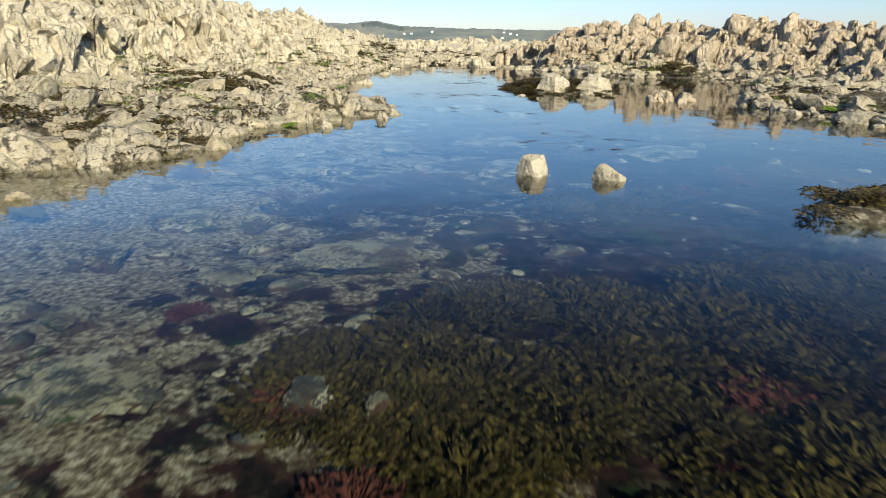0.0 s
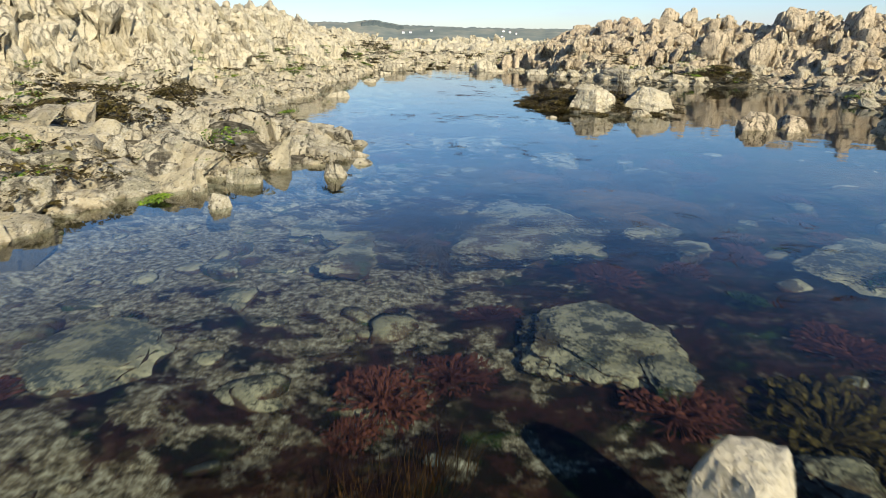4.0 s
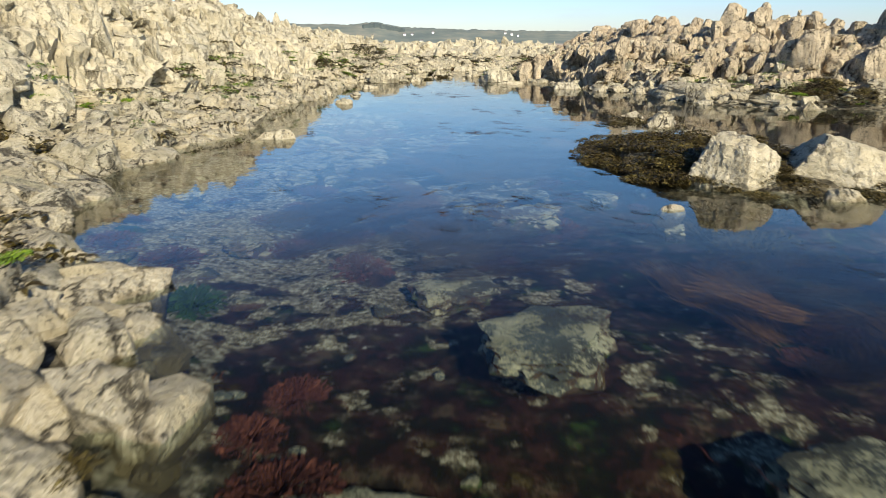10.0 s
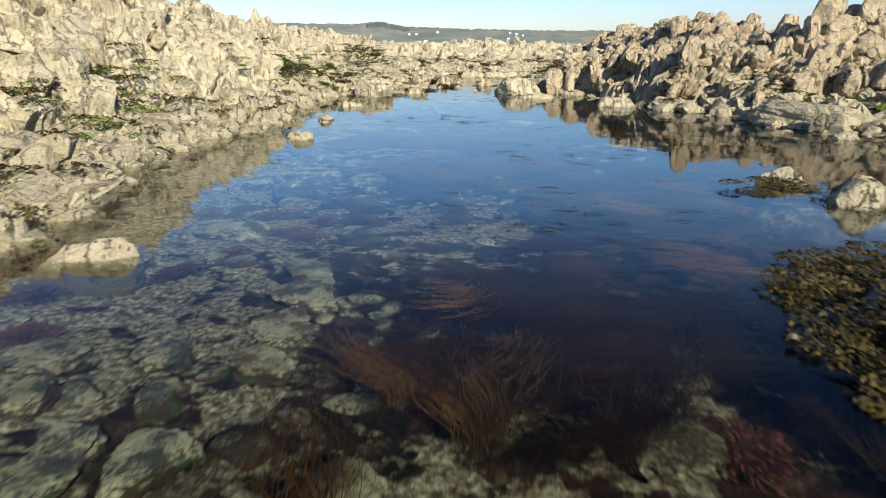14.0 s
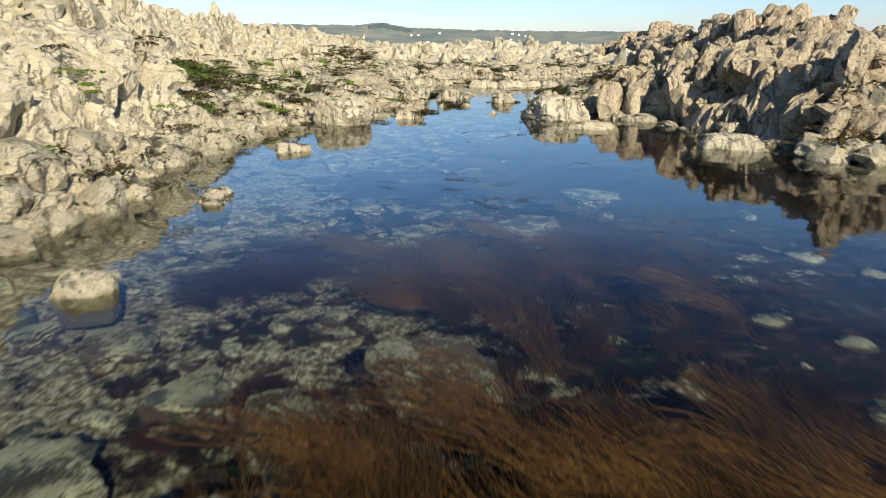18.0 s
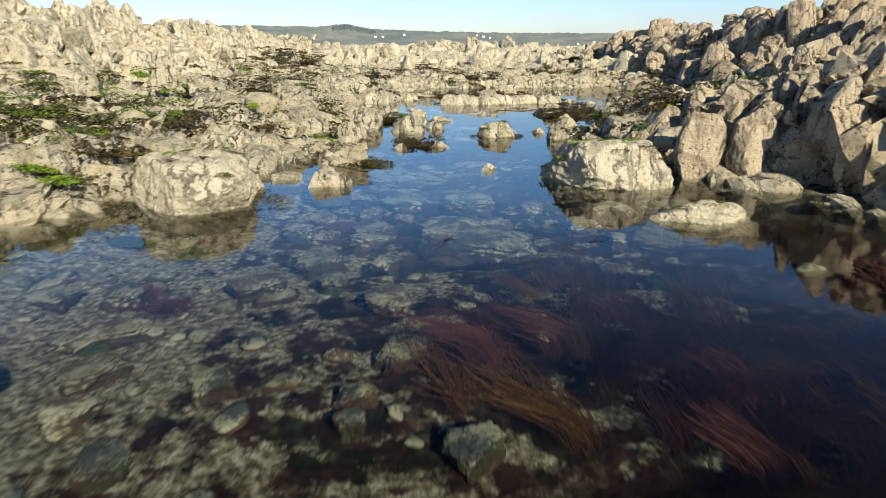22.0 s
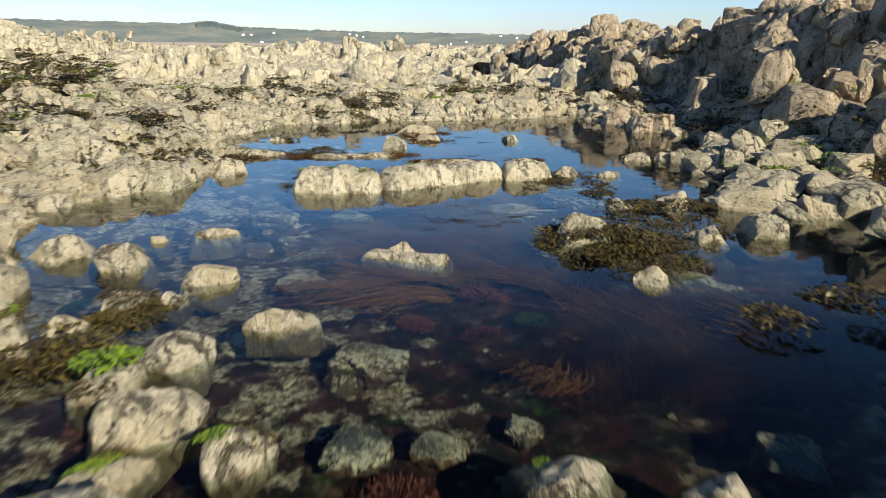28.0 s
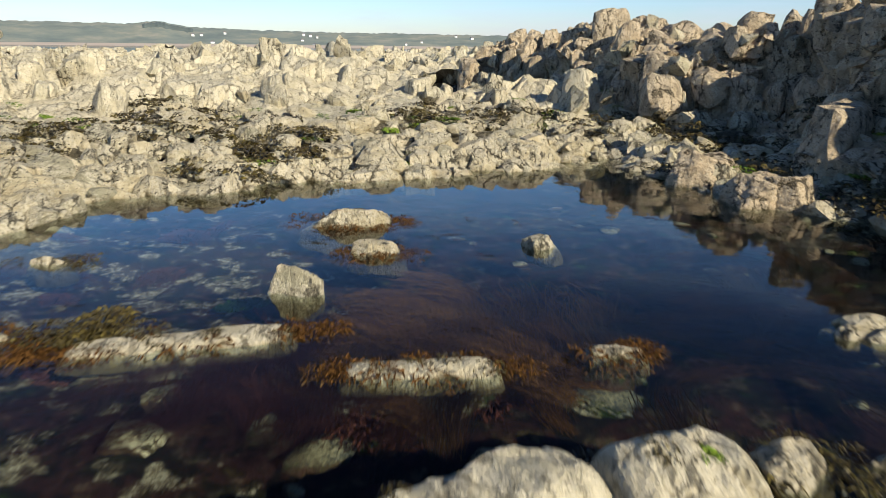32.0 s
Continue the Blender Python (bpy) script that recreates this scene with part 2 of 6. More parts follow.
    ln.new(bump.outputs["Normal"], b.inputs["Normal"])
    return m


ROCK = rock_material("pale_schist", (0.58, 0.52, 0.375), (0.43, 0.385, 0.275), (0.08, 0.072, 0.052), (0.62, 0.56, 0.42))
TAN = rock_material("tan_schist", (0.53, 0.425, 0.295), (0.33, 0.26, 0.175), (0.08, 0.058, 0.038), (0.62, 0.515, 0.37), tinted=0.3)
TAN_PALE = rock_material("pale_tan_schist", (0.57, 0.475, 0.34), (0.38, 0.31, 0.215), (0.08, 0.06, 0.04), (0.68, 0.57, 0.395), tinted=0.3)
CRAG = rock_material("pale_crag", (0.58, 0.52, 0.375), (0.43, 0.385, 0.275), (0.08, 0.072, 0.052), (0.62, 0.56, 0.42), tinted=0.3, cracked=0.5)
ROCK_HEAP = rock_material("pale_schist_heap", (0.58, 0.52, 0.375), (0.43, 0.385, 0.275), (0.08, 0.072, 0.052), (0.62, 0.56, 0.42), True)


ROCK_WET = rock_material("barnacled_stone", (0.225, 0.205, 0.13), (0.12, 0.11, 0.07), (0.014, 0.014, 0.009), (0.39, 0.36, 0.255), wet=True)
ROCK_WET_HEAP = rock_material("barnacled_stone_heap", (0.225, 0.205, 0.13), (0.12, 0.11, 0.07), (0.014, 0.014, 0.009), (0.39, 0.36, 0.255), True, True)


def weed_material(name, stops, rough=0.45, shine=0.3):
    m, nd, ln, b = tree(name, rough, shine)
    geo = nd.new("ShaderNodeNewGeometry")
    n = noise_node(nd, ln, geo.outputs["Position"], 5.0, 3)
    hair = noise_node(nd, ln, geo.outputs["Position"], 60.0, 1)
    f = maths(nd, ln, "ADD", maths(nd, ln, "MULTIPLY", geo.outputs["Random Per Island"], 0.3), maths(nd, ln, "MULTIPLY", n.outputs["Fac"], 0.3))
    f = maths(nd, ln, "ADD", f, maths(nd, ln, "MULTIPLY", maths(nd, ln, "SUBTRACT", hair.outputs["Fac"], 0.3), 0.9))
    ln.new(ramp_node(nd, ln, f, stops).outputs["Color"], b.inputs["Base Color"])
    return m


WRACK = weed_material("bladder_wrack", [(0.12, (0.012, 0.009, 0.005)), (0.42, (0.04, 0.029, 0.010)), (0.68, (0.10, 0.078, 0.02)), (0.92, (0.26, 0.215, 0.06))])
LETTUCE = weed_material("green_weed", [(0.2, (0.03, 0.06, 0.008)), (0.55, (0.12, 0.20, 0.016)), (0.9, (0.30, 0.38, 0.035))])
KELP = weed_material("brown_weed", [(0.2, (0.03, 0.015, 0.006)), (0.5, (0.088, 0.042, 0.013)), (0.88, (0.22, 0.11, 0.032))], 0.8, 0.03)
RED = weed_material("red_weed", [(0.2, (0.03, 0.012, 0.010)), (0.6, (0.10, 0.036, 0.026)), (0.9, (0.17, 0.068, 0.042))], 0.8, 0.03)
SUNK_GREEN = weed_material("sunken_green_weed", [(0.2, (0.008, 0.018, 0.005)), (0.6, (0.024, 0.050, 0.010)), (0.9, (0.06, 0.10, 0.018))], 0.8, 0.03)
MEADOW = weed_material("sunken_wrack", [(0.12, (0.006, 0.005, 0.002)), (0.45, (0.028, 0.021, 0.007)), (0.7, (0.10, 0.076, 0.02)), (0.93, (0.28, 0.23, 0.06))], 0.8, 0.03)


def bed_material():
    m, nd, ln, b = tree("pool_bed", 0.95, 0.03)
    geo = nd.new("ShaderNodeNewGeometry")
    pos = geo.outputs["Position"]
    big = noise_node(nd, ln, pos, 1.1, 4)
    med = noise_node(nd, ln, pos, 7.0, 6, 0.7)
    fine = noise_node(nd, ln, pos, 24.0, 6, 0.78)
    hue = noise_node(nd, ln, pos, 4.2, 7, 0.7)
    silt = ramp_node(nd, ln, med.outputs["Fac"], [(0.36, (0.006, 0.006, 0.007)), (0.50, (0.012, 0.010, 0.008)), (0.57, (0.045, 0.032, 0.020)), (0.63, (0.15, 0.12, 0.075)), (0.70, (0.04, 0.04, 0.016))]).outputs["Color"]
    growth = ramp_node(nd, ln, hue.outputs["Fac"], [(0.32, (0.04, 0.08, 0.016)), (0.40, (0.010, 0.013, 0.008)), (0.49, (0.013, 0.009, 0.008)), (0.55, (0.055, 0.022, 0.018)), (0.61, (0.016, 0.010, 0.006)), (0.68, (0.09, 0.065, 0.022))]).outputs["Color"]
    silt = blend(nd, ln, 0.6, silt, growth)
    crust_patch = noise_node(nd, ln, pos, 4.0, 8, 0.66)
    zone = noise_node(nd, ln, pos, 0.45, 2)
    sep0 = nd.new("ShaderNodeSeparateXYZ")
    ln.new(pos, sep0.inputs[0])
    # pale crust grows westward; its extra spread stands in for brighter sky reflection
    west = maths(nd, ln, "MULTIPLY", maths(nd, ln, "MINIMUM", maths(nd, ln, "MAXIMUM", sep0.outputs["X"], -2.5), 3.0), -0.06)
    amount = maths(nd, ln, "ADD", maths(nd, ln, "ADD", crust_patch.outputs["Fac"], west), maths(nd, ln, "MULTIPLY", maths(nd, ln, "SUBTRACT", zone.outputs["Fac"], 0.5), 0.45))
    shell = ramp_node(nd, ln, amount, [(0.50, (0.0,)), (0.565, (1.0,))]).outputs["Color"]
    grain = ramp_node(nd, ln, fine.outputs["Fac"], [(0.40, (0.05, 0.042, 0.028)), (0.50, (0.20, 0.165, 0.11)), (0.60, (0.46, 0.425, 0.32)), (0.7, (0.6, 0.56, 0.43))]).outputs["Color"]
    silt = blend(nd, ln, maths(nd, ln, "MULTIPLY", shell, 0.85), silt, grain)
    # dry floor coloured dark for the shade and wet weed between the stones
    land = ramp_node(nd, ln, med.outputs["Fac"], [(0.36, (0.03, 0.027, 0.02)), (0.5, (0.10, 0.088, 0.062)), (0.62, (0.32, 0.29, 0.22))]).outputs["Color"]
    sep = nd.new("ShaderNodeSeparateXYZ")
    ln.new(pos, sep.inputs[0])
    lev = maths(nd, ln, "ADD", sep.outputs["Z"], maths(nd, ln, "MULTIPLY", maths(nd, ln, "SUBTRACT", big.outputs["Fac"], 0.5), 0.35))
    fac = ramp_node(nd, ln, maths(nd, ln, "ADD", lev, 0.5), [(0.34, (0.0,)), (0.50, (1.0,))]).outputs["Color"]
    ln.new(blend(nd, ln, fac, silt, land), b.inputs["Base Color"])
    bump = nd.new("ShaderNodeBump")
    bump.inputs["Strength"].default_value, bump.inputs["Distance"].default_value = 0.8, 0.04
    ln.new(maths(nd, ln, "ADD", med.outputs["Fac"], maths(nd, ln, "MULTIPLY", fine.outputs["Fac"], 0.3)), bump.inputs["Height"])
    ln.new(bump.outputs["Normal"], b.inputs["Normal"])
    return m


BED = bed_material()


def water_material(name, clear, ripple):
    m = bpy.data.materials.new(name)
    m.use_nodes = True
    nd, ln = m.node_tree.nodes, m.node_tree.links
    nd.remove(nd["Principled BSDF"])
    geo = nd.new("ShaderNodeNewGeometry")
    pos = geo.outputs["Position"]
    wide = noise_node(nd, ln, pos, 1.3, 2)
    small = noise_node(nd, ln, pos, 9.0, 3, 0.5)
    bump = nd.new("ShaderNodeBump")
    bump.inputs["Strength"].default_value, bump.inputs["Distance"].default_value = ripple, 0.05
    ln.new(maths(nd, ln, "ADD", wide.outputs["Fac"], maths(nd, ln, "MULTIPLY", small.outputs["Fac"], 0.12)), bump.inputs["Height"])
    through_part = nd.new("ShaderNodeBsdfTransparent")
    through_part.inputs["Color"].default_value = (*clear, 1)
    gloss = nd.new("ShaderNodeBsdfGlossy")
    gloss.inputs["Roughness"].default_value = 0.02
    ln.new(bump.outputs["Normal"], gloss.inputs["Normal"])
    face = nd.new("ShaderNodeLayerWeight")
    face.inputs["Blend"].default_value = 0.5
    ln.new(bump.outputs["Normal"], face.inputs["Normal"])
    shine = maths(nd, ln, "ADD", maths(nd, ln, "MULTIPLY", maths(nd, ln, "POWER", face.outputs["Facing"], 5.0), 0.98), 0.004)
    mix = nd.new("ShaderNodeMixShader")
    ln.new(shine, mix.inputs[0])
    ln.new(through_part.outputs[0], mix.inputs[1])
    ln.new(gloss.outputs[0], mix.inputs[2])
    ln.new(mix.outputs[0], nd["Material Output"].inputs["Surface"])
    return m


WATER = water_material("pool_water", (0.77, 0.82, 0.79), 0.10)


# ---- numeric helpers ----
TABLE = np.random.default_rng(5).random((256, 256))


def vnoise(x, y, f, shift=0):
    """Smooth value noise, 0 to 1, at f cells a metre."""
    x, y = np.asarray(x) * f + 17.3 * shift + 1000.5, np.asarray(y) * f + 9.1 * shift + 1000.5
    i, j = np.floor(x).astype(int), np.floor(y).astype(int)
    u, v = x - i, y - j
    u, v = u * u * (3 - 2 * u), v * v * (3 - 2 * v)
    g = lambda a, b: TABLE[a & 255, b & 255]
    return (g(i, j) * (1 - u) + g(i + 1, j) * u) * (1 - v) + (g(i, j + 1) * (1 - u) + g(i + 1, j + 1) * u) * v


def fbm(x, y, f, octaves=4, shift=0):
    total, amp, norm = 0.0, 1.0, 0.0
    for k in range(octaves):
        total = total + amp * vnoise(x, y, f * 2**k, shift + 3 * k)
        norm += amp
        amp *= 0.55
    return total / norm


def inside_distance(x, y, poly):
    """Distance to the outline of poly, positive inside."""
    x, y = np.asarray(x, float), np.asarray(y, float)
    best, odd = np.full(x.shape, 1e9), np.zeros(x.shape, bool)
    for (ax, ay), (bx, by) in zip(poly, poly[1:] + poly[:1]):
        ex, ey = bx - ax, by - ay
        k = np.clip(((x - ax) * ex + (y - ay) * ey) / (ex * ex + ey * ey), 0, 1)
        best = np.minimum(best, np.hypot(x - ax - k * ex, y - ay - k * ey))
        cross = (ay > y) != (by > y)
        odd ^= cross & (x < ax + (y - ay) * ex / (ey if ey else 1e-9))
    return np.where(odd, best, -best)


def along(x, y, line):
    """Distance to a polyline of (x, y, height) and the height there."""
    x, y = np.asarray(x, float), np.asarray(y, float)
    best, high = np.full(x.shape, 1e9), np.zeros(x.shape)
    for (ax, ay, ah), (bx, by, bh) in zip(line, line[1:]):
        ex, ey = bx - ax, by - ay
        k = np.clip(((x - ax) * ex + (y - ay) * ey) / (ex * ex + ey * ey), 0, 1)
        d = np.hypot(x - ax - k * ex, y - ay - k * ey)
        high = np.where(d < best, ah + k * (bh - ah), high)
        best = np.minimum(best, d)
    return best, high


def plates(x, y, cell, aspect, angle, seed, ids=False):
    """Broken rock slabs seen from above: each cell its own height (0 to 1) and tilt. Returns the height and how near its joint is (0 at the joint)."""
    rng = np.random.default_rng(seed)
    jit = rng.random((64, 64, 5))
    c, q = math.cos(radians(angle)), math.sin(radians(angle))
    wx = x + (vnoise(x, y, 1.1 / cell, seed) - 0.5) * cell * 0.5
    wy = y + (vnoise(x, y, 1.1 / cell, seed + 31) - 0.5) * cell * 0.5
    u, v = (wx * c + wy * q) / cell + 2000, (wy * c - wx * q) / (cell * aspect) + 2000
    iu, iv = np.floor(u).astype(int), np.floor(v).astype(int)
    f1, f2, out, who = np.full(u.shape, 9.0), np.full(u.shape, 9.0), np.zeros(u.shape), np.zeros(u.shape, int)
    for a in (-1, 0, 1):
        for b in (-1, 0, 1):
            r = jit[(iu + a) & 63, (iv + b) & 63]
            du, dv = u - (iu + a + 0.1 + 0.8 * r[..., 0]), v - (iv + b + 0.1 + 0.8 * r[..., 1])
            d = np.hypot(du, dv)
            z = r[..., 2] + (r[..., 3] - 0.35) * 0.9 * du + (r[..., 4] - 0.5) * 0.9 * dv
            near = d < f1
            f2 = np.where(near, f1, np.minimum(f2, d))
            out = np.where(near, z, out)
            who = np.where(near, (iu + a) * 8192 + iv + b, who)
            f1 = np.where(near, d, f1)
    return who if ids else (out, np.clip((f2 - f1) / 0.22, 0, 1))


# ---- plan of the shore ----
POOL = [(-7, -14), (-5.8, 2), (-4.4, 5.9), (-3.1, 6.7), (-3.2, 8.2), (-2.8, 9.3), (-2.3, 10.1), (-1.6, 10.6), (-1.2, 11.2), (-1.15, 11.8), (-1.4, 12.6), (-2.3, 13.6),
        (-3.0, 14.6), (-3.4, 16.6), (-3.5, 18.4), (-3.1, 19.6), (-3.7, 21.6), (-3.5, 24.0), (-3.1, 25.8), (-3.4, 27.8), (-3.1, 29.4), (-3.3, 30.9), (-2.7, 32.1), (-2.0, 33.3),
        (-1.5, 34.6), (-1.1, 35.8), (-1.1, 37.3), (-1.5, 38.4), (-1.9, 39.8), (-2.0, 40.9), (-1.1, 41.6), (-0.7, 42.4), (-0.9, 45.2), (0.2, 46.9), (2.4, 47.2), (5.4, 47.5)]
POOL += [(6.7, 47.9), (6.4, 46.2), (6.7, 44.7), (7.0, 43.6), (6.4, 42.4), (5.0, 41.3), (4.9, 38.9), (4.5, 37.5), (3.3, 36.8), (2.3, 35.8), (2.0, 34.0),
         (3.1, 32.7), (3.7, 31.6), (4.4, 30.2), (4.3, 28.4), (5.2, 27.2), (5.4, 24.9), (6.6, 23.6), (9.2, 23.4), (9.8, 21.0), (8.4, 18.6), (8.0, 15.0), (6.0, 13.2), (6.6, 10.4), (7.2, 6.0), (7.5, -14)]
ISLES = ((3.1, 17.0, 1.1, 1.4, 0.10), (2.4, 17.6, 0.5, 1.1, 0.08), (4.75, 14.0, 0.6, 0.35, -0.02), (3.1, 4.6, 0.5, 0.4, 0.03), (3.4, 20.5, 0.9, 0.45, -0.06), (2.95, 39.0, 0.8, 0.22, 0.0))
LEFT_RIDGE = [(-17, 0, 1.6), (-15, 10, 2.0), (-14, 18, 2.6), (-12.5, 27, 3.0), (-11.5, 34, 3.2), (-9.8, 40, 2.5), (-8.6, 47, 2.0), (-7.5, 56, 1.7), (-6.5, 72, 1.5)]
LEFT_WALL = [(-11, 4, 1.7), (-9.6, 10, 1.9), (-8.1, 15, 2.0), (-7.0, 20, 2.15), (-6.5, 23.5, 2.2), (-6.3, 28, 2.1), (-6.7, 32, 1.9), (-7.0, 38, 1.8), (-6.9, 46, 1.7), (-6.6, 56, 1.6)]
LEFT_CLIFF = [(-6.6, 24.5, 1.4), (-5.2, 27.4, 1.65), (-4.7, 29.4, 1.5), (-4.7, 31.0, 1.0), (-5.3, 33, 0.8)]
RIGHT_RIDGE = [(17, 2, 1.6), (17.5, 12, 1.9), (15.5, 21, 2.0), (12.5, 27, 2.0), (10, 31, 1.9), (8, 33.5, 1.6), (6.5, 34.5, 1.1)]
RIGHT_CLIFF = [(8.4, 37, 1.3), (9.9, 41, 2.0), (10.2, 46, 2.3), (9.8, 51, 1.9), (11, 62, 1.6)]
RIGHT_BANK = [(7.6, 28.5, 1.1), (6.0, 29.8, 1.0), (4.6, 31.6, 0.95), (3.9, 33.4, 0.85), (4.2, 36.0, 0.55)]
FAR_POOL = [(5.2, 55), (7.5, 54), (9, 57), (8, 61), (5, 60)]


def shore(x, y):
    """Height of the bare ground."""
    x, y = np.asarray(x, float), np.asarray(y, float)
    wob = (fbm(x, y, 0.9, 3, 4) - 0.5) * 0.9
    d = inside_distance(x, y, POOL) + wob * 0.5
    far = inside_distance(x, y, FAR_POOL) + wob
    d = np.maximum(d, far)
    rough = fbm(x, y, 1.6, 4, 1) - 0.5
    deep = -0.04 - 0.27 * (1 - np.exp(-np.clip(d, 0, None) / 0.8)) + 0.16 * (fbm(x, y, 0.6, 3, 7) - 0.5) + 0.08 * rough
    out = np.clip(-d, 0, None)
    dry = 0.0 + 0.24 * (1 - np.exp(-out / 1.6)) + 0.012 * np.minimum(out, 25) + 0.30 * rough * np.minimum(out, 1)
    slab, joint = plates(x, y, 0.55, 1.5, 28, 3)
    dry = dry + np.clip(out, 0, 1) * (0.13 * (slab - 0.4) * (0.5 + joint / 2) - 0.12 * (1 - joint))
    z = np.where(d > 0, deep, dry)
    for cx, cy, rx, ry, h in ISLES:
        q = ((x - cx) / rx) ** 2 + ((y - cy) / ry) ** 2
        z = np.maximum(z, np.where(q < 4, -0.45 + (h + 0.45) * np.clip(1.45 - q * 0.75, 0, 1) + 0.25 * rough, -9))
    reach = np.hypot(x, np.clip(y - 30, 0, None) * 0.55)
    z = np.where(reach > 45, z + (-6 - z) * np.clip((reach - 45) / 60, 0, 1), z)
    return z


def crag(x, y, line, wide, power, seed, angle, tall=1.0, warp=1.6):
    """Height of a ridge of broken slabs along a crest line."""
    e, high = along(x, y, line)
    e = np.maximum(e + (fbm(x, y, 0.5, 3, seed) - 0.5) * warp * min(wide, 2.2), 0)
    body = high * np.exp(-((e / wide) ** power)) * (0.75 + 0.5 * fbm(x, y, 0.35, 3, seed + 5))
    big, gap = plates(x, y, 1.3, 1.7, angle, seed)
    mid, slit = plates(x, y, 0.50, 1.9, angle + 14, seed + 1)
    tiny, nick = plates(x, y, 0.20, 2.0, angle - 10, seed + 2)
    amp = np.clip(body / 0.8, 0, 1) * tall
    z = body + amp * (0.50 * (big - 0.45) - 0.30 * (1 - gap) + 0.26 * (mid - 0.45) - 0.22 * (1 - slit) + 0.13 * (tiny - 0.45) - 0.07 * (1 - nick))
    k = np.clip((0.25 - inside_distance(x, y, POOL)) / 0.5, 0, 1)
    return (z - 0.10) * k - 0.7 * (1 - k)


def mesh_from(name, verts, faces, mat, smooth=False):
    me = bpy.data.meshes.new(name)
    faces = np.asarray(faces, np.int32)
    n, k = faces.shape
    me.vertices.add(len(verts))
    me.vertices.foreach_set("co", np.asarray(verts, np.float32).ravel())
    me.loops.add(n * k)
    me.loops.foreach_set("vertex_index", faces.ravel())
    me.polygons.add(n)
    me.polygons.foreach_set("loop_start", np.arange(0, n * k, k, dtype=np.int32))
    me.polygons.foreach_set("use_smooth", np.full(n, smooth))
    me.materials.append(mat)
    me.update(calc_edges=True)
    me.validate()
    return me


def steps(lo, hi, fine, reach, grow=1.16):
    mid = list(np.arange(lo, hi, fine))
    s, a = fine, []
    p = hi
    while p < reach:
        a.append(p)
        s *= grow
        p += s
    s, b, p = fine, [], lo
    while p > -reach:
        s *= grow
        p -= s
        b.append(p)
    return np.array(b[::-1] + mid + a + [reach])


def sheet(name, xs, ys, height, mat, smooth=True):
    gx, gy = np.meshgrid(xs, ys)
    verts = np.stack([gx, gy, height(gx, gy)], -1).reshape(-1, 3)
    a = np.arange(len(ys) * len(xs)).reshape(len(ys), len(xs))
    faces = np.stack([a[:-1, :-1], a[:-1, 1:], a[1:, 1:], a[1:, :-1]], -1).reshape(-1, 4)
    return new(name, mesh_from(name, verts, faces, mat, smooth))


ground = sheet("ground", steps(-8, 9.5, 0.085, 2500), steps(-1, 52, 0.085, 2500), shore, BED)
tagged(ground, "grey rocky shore floor with gap shade in its colour, and dark silty pool bed", "ground", kind="structure")
pool = sheet("water", np.linspace(-13, 15, 30), np.linspace(-20, 64, 85), lambda x, y: 0 * x, WATER)
tagged(pool, "calm clear sea water filling the long rock pool", "water", kind="structure")

# ---- rocks ----
def ico(level):
    bm = bmesh.new()
    bmesh.ops.create_icosphere(bm, subdivisions=level, radius=1.0)
    v = np.array([p.co[:] for p in bm.verts])
    f = np.array([[q.index for q in p.verts] for p in bm.faces])
    bm.free()
    return v, f


def outcrop(x0, x1, y0, y1, step, label, height, mat, seed=0, angle=0, cell_size=1.3):
    """A crag: the part of a height field that stands above the shore."""
    xs, ys = np.arange(x0, x1, step), np.arange(y0, y1, step)
    gx, gy = np.meshgrid(xs, ys)
    z = height(gx, gy)
    ok = (z > shore(gx, gy) - 0.35) & (inside_distance(gx, gy, POOL) < 0.35)
    a = np.arange(gx.size).reshape(gx.shape)
    cell = ok[:-1, :-1] & ok[1:, 1:] & ok[:-1, 1:] & ok[1:, :-1]
    faces = np.stack([a[:-1, :-1], a[:-1, 1:], a[1:, 1:], a[1:, :-1]], -1)[cell]
    used = np.unique(faces)
    back = np.zeros(gx.size, int)
    back[used] = np.arange(len(used))
    gz = np.gradient(z, step)
    steep = np.hypot(gz[0], gz[1]) + 1e-6
    k = np.clip(steep - 0.5, 0, 1.2)
    face, seam = plates(0.6 * gx + 0.8 * gy, z * 1.3 + 0.3 * gx, 0.75, 0.8, 35, 15)
    face2, seam2 = plates(0.6 * gx + 0.8 * gy, z * 1.3 - 0.2 * gx, 0.28, 0.8, 20, 16)
    push = k * (0.34 * (face - 0.5) - 0.16 * (1 - seam) + 0.14 * (face2 - 0.5) - 0.07 * (1 - seam2))
    px, py = gx - gz[1] / steep * push, gy - gz[0] / steep * push
    verts = np.stack([px, py, z + 0.3 * push], -1).reshape(-1, 3)[used]
    sway = 0.6 * step
    verts[:, 0] += (vnoise(verts[:, 0], verts[:, 1], 5, 3) - 0.5) * sway * 2
    verts[:, 1] += (vnoise(verts[:, 0], verts[:, 1], 5, 8) - 0.5) * sway * 2
    if not seed:
        return tagged(new("rock_outcrop", mesh_from("rock_outcrop", verts, back[faces], mat)), label, "rock outcrop", "outcrops round the pool")
    home = tagged(new("rock_outcrop"), label, "rock outcrop", "outcrops round the pool")
    who = plates(gx, gy, cell_size, 1.7, angle, seed, True)[:-1, :-1][cell]
    faces, small = back[faces], {}
    ids, owner, sizes = np.unique(who, return_inverse=True, return_counts=True)
    owner = np.where(sizes[owner] < 25, len(ids), owner)
    for k in np.unique(owner):
        some = faces[owner == k]
        mine, local = np.unique(some, return_inverse=True)
        part = new("rock_slab", mesh_from("rock_slab", verts[mine], local.reshape(-1, 4), mat))
        part.parent = home
    return home


